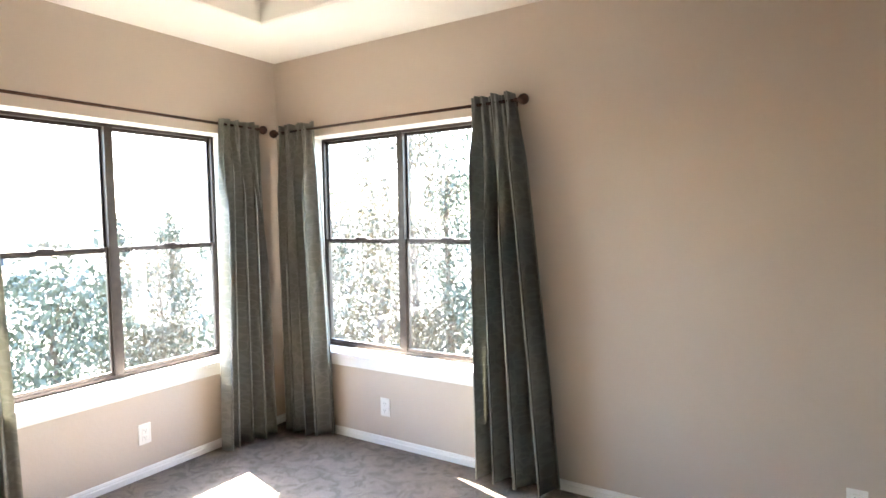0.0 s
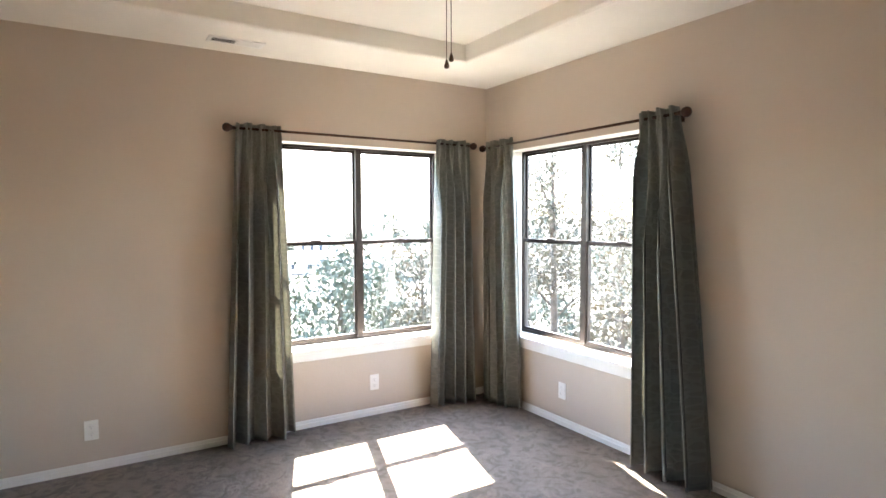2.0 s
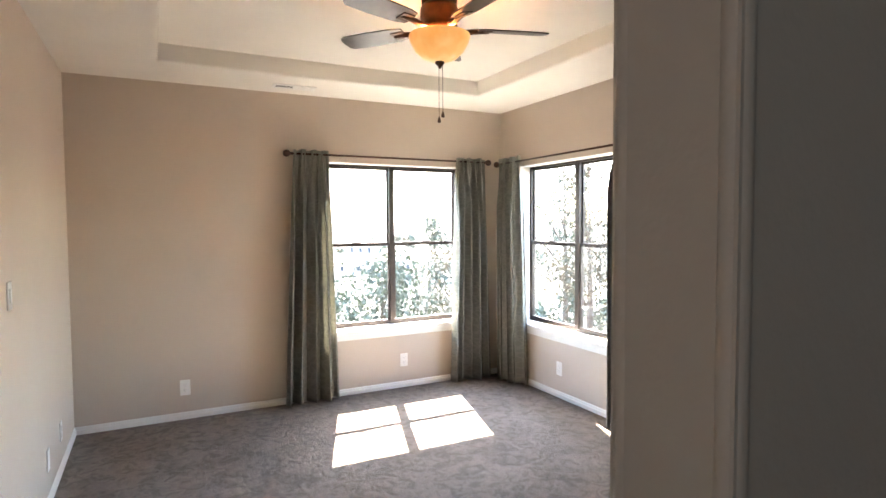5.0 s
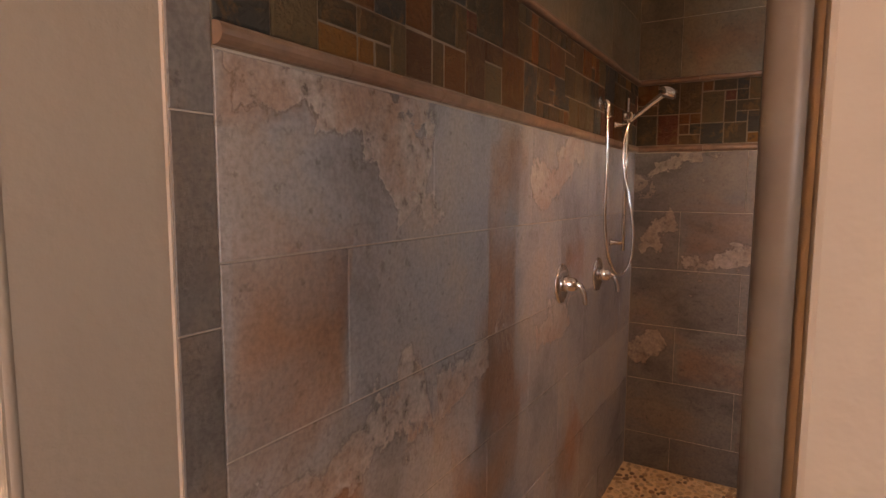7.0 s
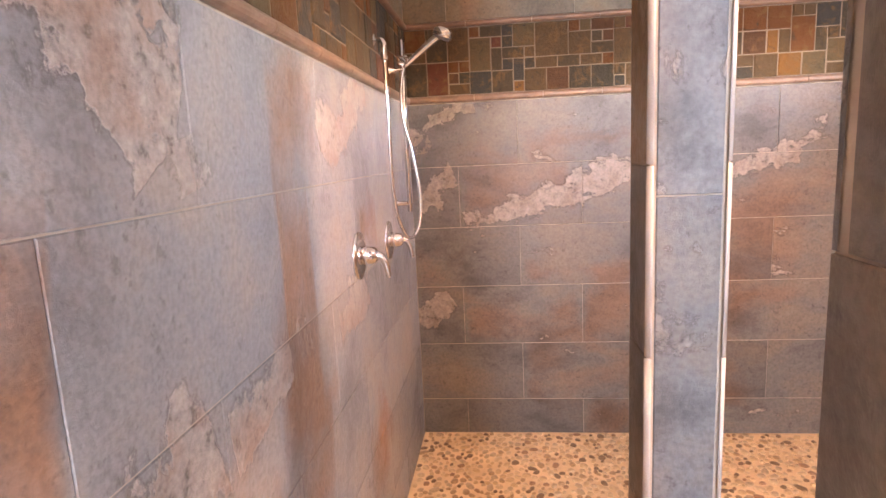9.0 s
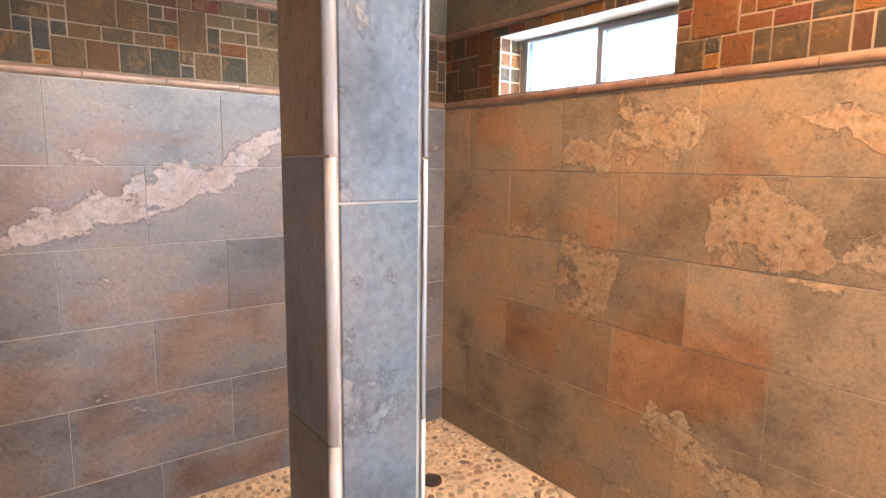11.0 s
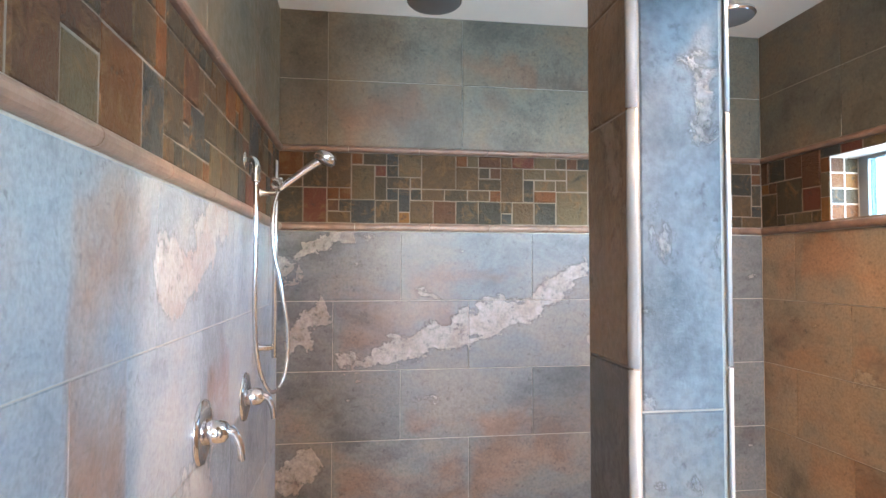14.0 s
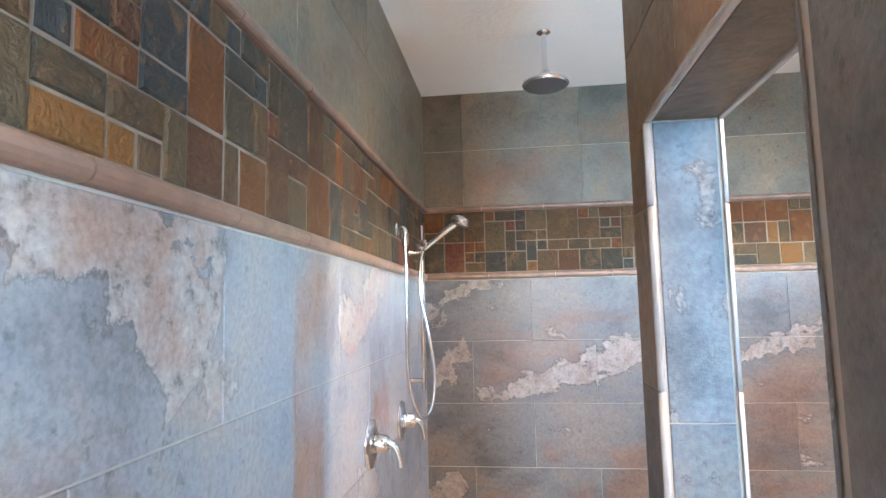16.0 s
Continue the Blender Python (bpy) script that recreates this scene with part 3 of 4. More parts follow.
def curtain(m, top, bottom, folds, seed, label, swell=1.0):
    """A gathered cloth: x along the rod, y towards the wall; top and bottom are (x0, x1)."""
    rnd = random.Random(seed)
    bm = bmesh.new()
    uvl = bm.loops.layers.uv.new("UVMap")
    nu, nv = folds * 22, 48
    z1, z0 = ROD_Z + 0.032, 0.012
    wide = [rnd.uniform(0.55, 1.6) for _ in range(folds)]
    total = sum(wide)
    edges = [sum(wide[:k]) / total for k in range(folds + 1)]
    amp = [rnd.uniform(0.6, 1.25) * (w / max(wide)) ** 0.4 for w in wide]
    lean = [rnd.uniform(-1, 1) for _ in range(folds)]
    start = [rnd.uniform(0.04, 0.30) for _ in range(folds)]
    drop = [rnd.uniform(-0.012, 0.012) for _ in range(folds)]
    flat = 2.1 * (bottom[1] - bottom[0])
    layers = []
    for side in (0, 1):
        grid = []
        for j in range(nv + 1):
            v = j / nv
            ease = v ** 0.85
            x0, x1 = top[0] + (bottom[0] - top[0]) * ease, top[1] + (bottom[1] - top[1]) * ease
            gather = max(0.0, 1 - v / 0.16) ** 1.5
            row = []
            for i in range(nu + 1):
                u = i / nu
                k = max(q for q in range(folds) if edges[q] <= u + 1e-9)
                f = min(1.0, (u - edges[k]) / (edges[k + 1] - edges[k]))
                open_up = min(1.0, max(0.0, (v - start[k] * 0.4) / (start[k] + 0.12)))
                open_up = open_up * open_up * (3 - 2 * open_up)
                ring = math.sin(2 * math.pi * f)
                depth = (0.020 + 0.085 * open_up) * amp[k] * swell
                bulge = -math.copysign(abs(ring) ** 0.75, ring) * depth
                pleat = 0.014 * math.sin(2 * math.pi * u * folds * 2.6 + seed) * gather
                over = 0.30 * wide[k] / total * (x1 - x0) * math.sin(4 * math.pi * f) * open_up * 0.55
                sway = 0.010 * lean[k] * math.sin(math.pi * f) * math.sin(2.2 * v + lean[k])
                x = x0 + (x1 - x0) * u + over + sway
                y = bulge + pleat
                y = 0.066 * math.tanh(y / 0.066) if y > 0 else 0.12 * math.tanh(y / 0.12)
                z = z1 + (z0 - z1) * v + drop[k] * math.sin(math.pi * f) * v ** 6 + 0.006 * math.sin(19 * u + seed) * max(0.0, 1 - v * 14)
                row.append(bm.verts.new((x, y + side * 0.003, z)))
            grid.append(row)
        layers.append(grid)
    for side, grid in enumerate(layers):
        for j in range(nv):
            for i in range(nu):
                q = [(i, j), (i + 1, j), (i + 1, j + 1), (i, j + 1)]
                if side:
                    q = q[::-1]
                fc = bm.faces.new([grid[b][a] for a, b in q])
                for lp, (a, b) in zip(fc.loops, q):
                    lp[uvl].uv = (a / nu * flat, b / nv * 2.0)
    a, b = layers
    for i in range(nu):
        bm.faces.new((a[0][i], b[0][i], b[0][i + 1], a[0][i + 1]))
        bm.faces.new((a[nv][i], a[nv][i + 1], b[nv][i + 1], b[nv][i]))
    for j in range(nv):
        bm.faces.new((a[j][0], a[j + 1][0], b[j + 1][0], b[j][0]))
        bm.faces.new((a[j][nu], b[j][nu], b[j + 1][nu], a[j + 1][nu]))
    ob = part("curtain", bm, CLOTH, None, "", True)
    ob.matrix_basis = m
    tagged(ob, label, "curtain", "bedroom curtains")


CW, CN = pose(XW + ROD_OFF, 0, 0, 0, 0, 90), pose(0, YN - ROD_OFF, 0)
curtain(CW, (1.245, 1.525), (1.150, 1.59), 4, 3, "grey-green figured floor-length curtain gathered beside the west window")
curtain(CW, (2.705, 3.005), (2.645, 3.075), 5, 5, "grey-green figured floor-length curtain gathered by the room corner")
curtain(CN, (-2.505, -2.195), (-2.50, -2.10), 4, 8, "grey-green figured floor-length curtain on the north rod by the corner")
curtain(CN, (-1.010, -0.765), (-1.005, -0.535), 4, 11, "shaded grey-green floor-length curtain beside the blank north wall", 1.25)


# ---- outlets and switches ----
def wall_plate(m, kind, label):
    p = thing(kind, (0, 0, 0), label, "switch" if "switch" in kind else "outlet", "wall plates")
    p.matrix_basis = Matrix.Identity(4)
    part("cover_plate", box((-0.036, -0.006, -0.058), (0.036, 0.0, 0.058), 0.004), PLATE, p)
    if kind == "wall_outlet":
        for z in (-0.021, 0.021):
            r = part("socket", box((-0.017, -0.009, z - 0.016), (0.017, -0.0055, z + 0.016), 0.002), PLATE, p)
            s = bmesh.new()
            for x, hgt in ((-0.007, 0.008), (0.007, 0.006)):
                bm_box(s, (x - 0.001, -0.0096, z - hgt / 2 + 0.003), (x + 0.001, -0.0088, z + hgt / 2 + 0.003))
            bm_box(s, (-0.002, -0.0096, z - 0.011), (0.002, -0.0088, z - 0.007))
            part("slots", s, SLOT, r)
    elif kind == "light_switch":
        part("rocker", box((-0.016, -0.010, -0.032), (0.016, -0.0055, 0.032), 0.003), PLATE, p)
    p.matrix_basis = m
    return p


wall_plate(pose(XW, 2.212, 0.245, 0, 0, 90), "wall_outlet", "white double wall outlet below the west window")
wall_plate(pose(XW, 0.418, 0.240, 0, 0, 90), "wall_outlet", "white double wall outlet on the blank tan wall")
wall_plate(pose(-1.72, YN, 0.245), "wall_outlet", "white double wall outlet below the north window")
wall_plate(pose(0.686, YN, 0.245), "wall_outlet", "white double wall outlet on the north wall")
wall_plate(pose(-2.00, YS, 0.235, 0, 0, 180), "wall_outlet", "white double wall outlet on the south wall")
wall_plate(pose(-1.53, YS, 0.235, 0, 0, 180), "cable_plate", "white blank cable plate on the south wall")
wall_plate(pose(-0.79, YS, 1.19, 0, 0, 180), "light_switch", "white rocker light switch on the south wall")

# ---- ceiling vent ----
vent = thing("ceiling_vent", (-2.375, 1.22, CB), "white metal ceiling register with white louvres over a dark sheet", "vent")
vx0, vx1, vy0, vy1 = -2.435, -2.315, 1.06, 1.38
fr = bmesh.new()
for lo, hi in (((vx0, vy0, CB - 0.008), (vx0 + 0.022, vy1, CB)), ((vx1 - 0.022, vy0, CB - 0.008), (vx1, vy1, CB)), ((vx0 + 0.022, vy0, CB - 0.008), (vx1 - 0.022, vy0 + 0.022, CB)),
               ((vx0 + 0.022, vy1 - 0.022, CB - 0.008), (vx1 - 0.022, vy1, CB)), ((vx0 + 0.022, 1.213, CB - 0.008), (vx1 - 0.022, 1.227, CB))):
    bm_box(fr, lo, hi, 0.002)
part("frame", fr, WHITE, vent)
# near-black sheet in place of the shade inside the duct
part("duct_shade", box((vx0 + 0.02, vy0 + 0.02, CB - 0.003), (vx1 - 0.02, vy1 - 0.02, CB - 0.001)), SLOT, vent)
for k in range(7):
    x = vx0 + 0.028 + k * 0.0107
    for (a, b), tilt in (((vy0 + 0.023, 1.212), 20), ((1.228, vy1 - 0.023), -25)):
        # fewer, thinner slats in one half let more of the dark sheet show
        if tilt == 20 and k % 2:
            continue
        hw = 0.0018 if tilt == 20 else 0.0036
        s = box((-hw, a, -0.0006), (hw, b, 0.0006))
        s.transform(pose(x, 0, CB - 0.007, 0, tilt, 0))
        part("slat", s, WHITE, vent)

# ---- ceiling fan ----
FX, FY, FZ = -0.46, 1.50, TZ - 0.055
fan = thing("ceiling_fan", (FX, FY, TZ), "bronze ceiling fan, five dark blades, lit amber bowl", "ceiling fan")
part("canopy", lathe([(0.0, TZ), (0.098, TZ), (0.098, TZ - 0.012), (0.090, TZ - 0.030), (0.086, TZ - 0.105), (0.0, TZ - 0.105)], pose(FX, FY, 0)), OILED, fan, "", True)
part("motor", lathe([(0.0, FZ - 0.050), (0.080, FZ - 0.050), (0.092, FZ - 0.070), (0.094, FZ - 0.115), (0.075, FZ - 0.135), (0.090, FZ - 0.150), (0.090, FZ - 0.172), (0.070, FZ - 0.185), (0.0, FZ - 0.185)], pose(FX, FY, 0)), OILED, fan, "", True)
bowl = part("light_bowl", lathe([(0.148, 2.385), (0.150, 2.377), (0.142, 2.350), (0.120, 2.310), (0.085, 2.277), (0.045, 2.261), (0.0, 2.257), (0.0, 2.261), (0.044, 2.265), (0.083, 2.281), (0.117, 2.313), (0.138, 2.352), (0.146, 2.379), (0.148, 2.385)], pose(FX, FY, 0), 36), BOWL, fan, "glowing amber glass bowl", True)
part("bowl_finial", lathe([(0.0, 2.263), (0.022, 2.261), (0.024, 2.251), (0.012, 2.239), (0.006, 2.227), (0.0, 2.225)], pose(FX, FY, 0)), OILED, fan, "", True)
for dx, dy, z in ((0.015, -0.012, 1.960), (0.0, 0.016, 1.990)):
    part("pull_chain", tube([(FX + dx, FY + dy, 2.245), (FX + dx, FY + dy, (2.245 + z) / 2), (FX + dx, FY + dy, z + 0.03)], 0.0014, 6), OILED, fan)
    part("chain_pull", lathe([(0.0, z + 0.034), (0.003, z + 0.030), (0.009, z + 0.010), (0.008, z + 0.003), (0.0, z)], pose(FX + dx, FY + dy, 0), 12), OILED, fan, "", True)
for k in range(5):
    ang = 74 + 72 * k
    bl = bmesh.new()
    outline = [(0.19, -0.045), (0.24, -0.058), (0.40, -0.064), (0.52, -0.060), (0.545, -0.045), (0.552, 0.0), (0.545, 0.045), (0.52, 0.060), (0.40, 0.064), (0.24, 0.058), (0.19, 0.045)]
    lo = [bl.verts.new((x, y, -0.003)) for x, y in outline]
    hi = [bl.verts.new((x, y, 0.003)) for x, y in outline]
    bl.faces.new(lo[::-1])
    bl.faces.new(hi)
    for i in range(len(lo)):
        j = (i + 1) % len(lo)
        bl.faces.new((lo[i], lo[j], hi[j], hi[i]))
    m = pose(FX, FY, 2.420, 0, 0, ang) @ pose(0, 0, 0, 12, 0, 0)
    bl.transform(m)
    blade = part("blade", bl, BLADE, fan)
    arm = tube([(0.075, 0, 0.0), (0.13, 0.0, -0.012), (0.19, 0.0, -0.006), (0.25, 0, -0.005)], lambda u: 0.008 + 0.006 * abs(math.sin(3.1 * u)), 8)
    bm_box(arm, (0.19, -0.03, -0.008), (0.26, 0.03, -0.003), 0.002)
    arm.transform(m)
    part("blade_bracket", arm, OILED, blade)

# ---- shower and bathroom shell ----
structure("floor_bath", box((SX - 0.15, BS, -0.2), (SE + 0.2, STUB0 - 0.02, 0.0)), BATHFLOOR, "stone-look bathroom floor", "floor")
floor_shower = structure("floor_shower", box((SX - 0.15, STUB0 - 0.02, -0.2), (SE + 0.2, SN + 0.15, -0.004)), SANDGROUT, "tan river-pebble shower floor in sand grout", "shower floor")
structure("ceiling_bath", box((XE + 0.05, BS - 0.15, CS), (SE + 0.25, SN + 0.15, CS + 0.15)), CEIL, "white textured plaster ceiling over the shower", "ceiling")
TH = 0.0028
wall_n = structure("wall_shower_north", box((SX - 0.011, SN + TH, 0.0), (SE + 0.22, SN + 0.15, CS)), GROUT, "slate-look tiled shower wall with mosaic band", "tiled wall")
WY0, WY1, WZA, WZB = 2.150, 3.035, 1.752, 2.014
bm = wall_with_hole("y", BS, SN + TH, SE + TH, SE + 0.22, 0.0, CS, (WY0, WY1, WZA, WZB))
wall_e = structure("wall_shower_east", bm, GROUT, "rust slate-look tiled shower wall with a slot window", "tiled wall")
wall_w = structure("wall_shower_west", box((SX - 0.0095, 0.760, 0.0), (SX - TH, SN + TH, CS)), GROUT, "blue-grey slate-look tiled shower wall with mosaic band", "tiled wall")
part_w = structure("wall_partition", bm_box(bm_box(bm_box(bmesh.new(), (PX0 + TH, STUB0 + 0.034, 0), (PX1 - TH, STUB1 - TH, CS)), (PX0 + TH, STUB1 - TH, HEAD + TH), (PX1 - TH, POST0 + TH, CS)), (PX0 + TH, POST0 + TH, 0), (PX1 - TH, POST1 - TH, CS)), GROUT, "tiled shower partition with a post and header", "tiled wall")
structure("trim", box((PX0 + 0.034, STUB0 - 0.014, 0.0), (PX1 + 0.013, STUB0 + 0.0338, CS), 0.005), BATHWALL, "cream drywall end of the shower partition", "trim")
# unseen bathroom behind the walker, walled in solid to keep sky light out
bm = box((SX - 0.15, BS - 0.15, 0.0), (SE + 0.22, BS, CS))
structure("wall_bath_south", bm, BATHWALL, "unseen cream painted bathroom wall", "wall")
structure("wall_bath_west", box((XE, BS, 0.0), (SX - 0.011, YS - 0.12, CS)), BATHWALL, "unseen cream painted bathroom wall", "wall")
structure("wall_bath_east", box((SE - 0.02, BS, 0.0), (SE + TH - 0.001, 0.20, CS)), BATHWALL, "unseen cream painted bathroom wall", "wall")

# ---- shower window ----
win = thing("window_3", (SE + 0.15, 2.59, WZA), "small white-lit slot window, grey aluminium slider", "window", "", "structure")
fr = bmesh.new()
gx0, gx1 = SE + 0.135, SE + 0.165
for lo, hi in (((gx0, WY0, WZA), (gx1, WY0 + 0.02, WZB)), ((gx0, WY1 - 0.045, WZA), (gx1, WY1, WZB)), ((gx0, WY0 + 0.02, WZA), (gx1, WY1 - 0.045, WZA + 0.016)),
               ((gx0, WY0 + 0.02, WZB - 0.016), (gx1, WY1 - 0.045, WZB)), ((gx0 - 0.008, 2.555, WZA + 0.016), (gx1, 2.585, WZB - 0.016)), ((gx0 - 0.008, WY0 + 0.02, WZB - 0.036), (gx1, 2.555, WZB - 0.016))):
    bm_box(fr, lo, hi, 0.003)
part("window_frame", fr, POLE, win)
for a, b in ((WY0 + 0.02, 2.555), (2.585, WY1 - 0.045)):
    pn = part("pane", box((gx0 + 0.012, a, WZA + 0.016), (gx0 + 0.016, b, WZB - 0.016)), SKY_CUT_GLASS, win)
    pn.visible_shadow = False

# ---- hand shower, valves, rain heads, drain ----
hs = thing("hand_shower", (SX, 2.98, 1.25), "chrome hand shower on a slide bar with metal hose", "shower")
BX, BY = SX + 0.060, 2.985
part("slide_bar", lathe([(0.0, 1.235), (0.009, 1.235), (0.009, 1.925), (0.0, 1.930)], pose(BX, BY, 0), 16), CHROME, hs, "", True)
for z in (1.27, 1.81):
    b = lathe([(0.0, 0.0), (0.016, 0.0), (0.016, 0.008), (0.010, 0.014), (0.010, 0.060), (0.0, 0.062)], pose(SX, BY, z, 0, 90, 0), 18)
    part("bar_mount", b, CHROME, hs, "", True)
part("slide_holder", box((BX - 0.018, BY - 0.020, 1.825), (BX + 0.026, BY + 0.020, 1.865), 0.008), CHROME, hs)
part("handle", tube([(BX + 0.012, BY - 0.004, 1.825), (BX + 0.060, BY - 0.006, 1.862), (BX + 0.110, BY - 0.008, 1.900), (BX + 0.150, BY - 0.010, 1.928)], lambda u: 0.011 + 0.004 * u, 14), CHROME, hs, "", True)
hd = pose(BX + 0.172, BY - 0.012, 1.938, 0, 22, 0)
part("spray_head", lathe([(0.0, 0.022), (0.030, 0.020), (0.040, 0.008), (0.041, -0.014), (0.036, -0.018), (0.0, -0.019)], hd, 28), CHROME, hs, "", True)
part("spray_face", lathe([(0.0, -0.021), (0.033, -0.0205), (0.033, -0.0185)], hd, 28), SHOWERFACE, hs)
part("wall_elbow", tube([(SX, 2.745, 1.880), (SX + 0.020, 2.745, 1.882), (SX + 0.034, 2.742, 1.872), (SX + 0.036, 2.740, 1.845), (SX + 0.036, 2.740, 1.815)], 0.013, 14), CHROME, hs, "", True)
part("elbow_flange", lathe([(0.0, 0.0), (0.029, 0.0), (0.027, 0.006), (0.014, 0.010)], pose(SX, 2.745, 1.880, 0, 90, 0), 22), CHROME, hs, "", True)
part("hose", tube([(SX + 0.036, 2.740, 1.82), (SX + 0.038, 2.742, 1.60), (SX + 0.036, 2.750, 1.38), (SX + 0.045, 2.785, 1.235), (SX + 0.065, 2.850, 1.150), (SX + 0.085, 2.915, 1.142),
                   (SX + 0.105, 2.958, 1.205), (SX + 0.108, 2.965, 1.33), (SX + 0.085, 2.960, 1.48), (SX + 0.058, 2.955, 1.62), (SX + 0.055, 2.960, 1.74), (SX + 0.068, 2.978, 1.815)], 0.0072, 10), CHROME, hs, "braided chrome hose hanging in a loop", True)


def valve(y, z):
    v = thing("shower_valve", (SX, y, z), "round chrome shower valve with a lever handle", "shower valve", "shower valves")
    m = pose(SX, y, z, 0, 90, 0)
    part("escutcheon", lathe([(0.0, 0.0), (0.076, 0.0), (0.076, 0.004), (0.070, 0.010), (0.045, 0.013), (0.0, 0.013)], m, 36), CHROME, v, "", True)
    part("hub", lathe([(0.0, 0.012), (0.031, 0.012), (0.029, 0.030), (0.024, 0.052), (0.015, 0.060), (0.0, 0.062)], m, 26), CHROME, v, "", True)
    part("lever", tube([(SX + 0.045, y, z + 0.004), (SX + 0.070, y + 0.004, z - 0.006), (SX + 0.084, y + 0.008, z - 0.035), (SX + 0.088, y + 0.012, z - 0.072)], lambda u: 0.013 - 0.005 * u, 12), CHROME, v, "", True)


valve(2.318, 1.168)
valve(2.790, 1.145)


def rain_head(x, y):
    r = thing("rain_shower", (x, y, CS), "round chrome rain shower head hung from the ceiling", "shower head", "rain heads")
    part("ceiling_flange", lathe([(0.0, CS), (0.030, CS), (0.029, CS - 0.006), (0.014, CS - 0.012), (0.0, CS - 0.012)], pose(x, y, 0), 24), CHROME, r, "", True)
    part("arm", lathe([(0.011, CS - 0.008), (0.011, CS - 0.150), (0.014, CS - 0.155), (0.014, CS - 0.175)], pose(x, y, 0), 16), CHROME, r, "", True)
    part("spray_head", lathe([(0.0, CS - 0.165), (0.020, CS - 0.168), (0.034, CS - 0.188), (0.070, CS - 0.202), (0.092, CS - 0.212), (0.094, CS - 0.222), (0.088, CS - 0.228)], pose(x, y, 0), 36), CHROME, r, "", True)
    part("spray_face", lathe([(0.089, CS - 0.227), (0.06, CS - 0.232), (0.0, CS - 0.233)], pose(x, y, 0), 36), SHOWERFACE, r, "", True)


rain_head(2.435, 2.83)
rain_head(3.50, 2.80)
dl = thing("recessed_downlight", (3.30, 1.45, CS), "white round recessed ceiling downlight in the shower", "ceiling light")
part("trim_ring", lathe([(0.052, CS), (0.052, CS - 0.004), (0.075, CS - 0.006), (0.082, CS - 0.002), (0.082, CS)], pose(3.30, 1.45, 0), 32), WHITE, dl, "", True)
dr = thing("floor_drain", (3.68, 2.95, 0.0), "small dark bronze round floor drain", "drain")
part("rim", lathe([(0.035, 0.002), (0.042, 0.010), (0.048, 0.010), (0.050, 0.0)], pose(3.68, 2.95, 0), 24), OILED, dr)
part("grate", lathe([(0.0, 0.007), (0.036, 0.007), (0.036, 0.0)], pose(3.68, 2.95, 0), 24), SLOT, dr)

# ---- outside ----
GZ = -4.2
gr = bmesh.new()
n = 60
size = 2400.0
vs = [[None] * (n + 1) for _ in range(n + 1)]
for i in range(n + 1):
    for j in range(n + 1):
        u, w = (i / n * 2 - 1), (j / n * 2 - 1)
        x, y = math.copysign(abs(u) ** 2.5, u) * size, math.copysign(abs(w) ** 2.5, w) * size
        d = math.hypot(x, y)
        z = GZ - min(9, max(0, d - 14) * 0.22) + max(0, min(1, (d - 90) / 400)) * (10 + 6 * math.sin(x * 0.011) * math.cos(y * 0.013))
        vs[i][j] = gr.verts.new((x, y, z))
for i in range(n):
    for j in range(n):
        gr.faces.new((vs[i][j], vs[i + 1][j], vs[i + 1][j + 1], vs[i][j + 1]))
structure("ground", gr, SOIL, "dry sloping ground falling away to far hills", "ground", True)


def ground_z(x, y):
    d = math.hypot(x, y)
    return GZ - min(9, max(0, d - 14) * 0.22) + max(0, min(1, (d - 90) / 400)) * (10 + 6 * math.sin(x * 0.011) * math.cos(y * 0.013))


def tree(x, y, height, spread, seed, material, label, leaf=0.10, count=5200, slim=False):
    rnd = random.Random(seed)
    z = ground_z(x, y) - 0.2
    t = thing("tree", (x, y, z), label, "tree", "trees outside")
    trunk = tube([(x, y, z), (x + 0.1, y, z + height * 0.35), (x - 0.05, y + 0.1, z + height * 0.7), (x, y, z + height * 0.96)], lambda u: 0.16 * (1 - 0.85 * u) * height / 9, 8)
    tr = part("trunk", trunk, BARK, t, "", True)
    clumps = []
    nl = 26
    for k in range(nl):
        f = rnd.uniform(0.22, 0.98)
        a = rnd.uniform(0, 2 * math.pi)
        r = spread * (1.05 - f) ** (0.8 if slim else 0.5) * rnd.uniform(0.45, 1.1)
        tip = Vector((x + math.cos(a) * r, y + math.sin(a) * r, z + height * f + r * 0.35))
        root = Vector((x, y, z + height * f * 0.85))
        if k % 2 == 0:
            part("limb", tube([root, root.lerp(tip, 0.5) + Vector((0, 0, 0.08 * r)), tip], lambda u: 0.05 * (1 - 0.8 * u) * height / 9, 5), BARK, tr)
        for q in range(3):
            clumps.append((root.lerp(tip, rnd.uniform(0.45, 1.05)), rnd.uniform(0.25, 0.5) * spread * 0.7))
    verts, faces = [], []
    for _ in range(count):
        c, r = rnd.choice(clumps)
        d = Vector((rnd.gauss(0, 0.5), rnd.gauss(0, 0.5), rnd.gauss(0, 0.5))) * r
        p = c + d
        s = leaf * rnd.uniform(0.6, 1.4)
        e = Euler((rnd.uniform(0, 6.3), rnd.uniform(0, 6.3), rnd.uniform(0, 6.3))).to_matrix()
        b = len(verts)
        for v in ((-0.5, 0, 0), (0, -0.32, 0.06), (0.55, 0, 0), (0, 0.32, 0.06)):
            verts.append(p + e @ (Vector(v) * s))
        faces.append((b, b + 1, b + 2, b + 3))
    me = bpy.data.meshes.new("crown")
    me.from_pydata(verts, [], faces)
    me.materials.append(material)
    cr = new("crown", me)
    cr.parent = t
    cr.matrix_parent_inverse = t.matrix_basis.inverted()


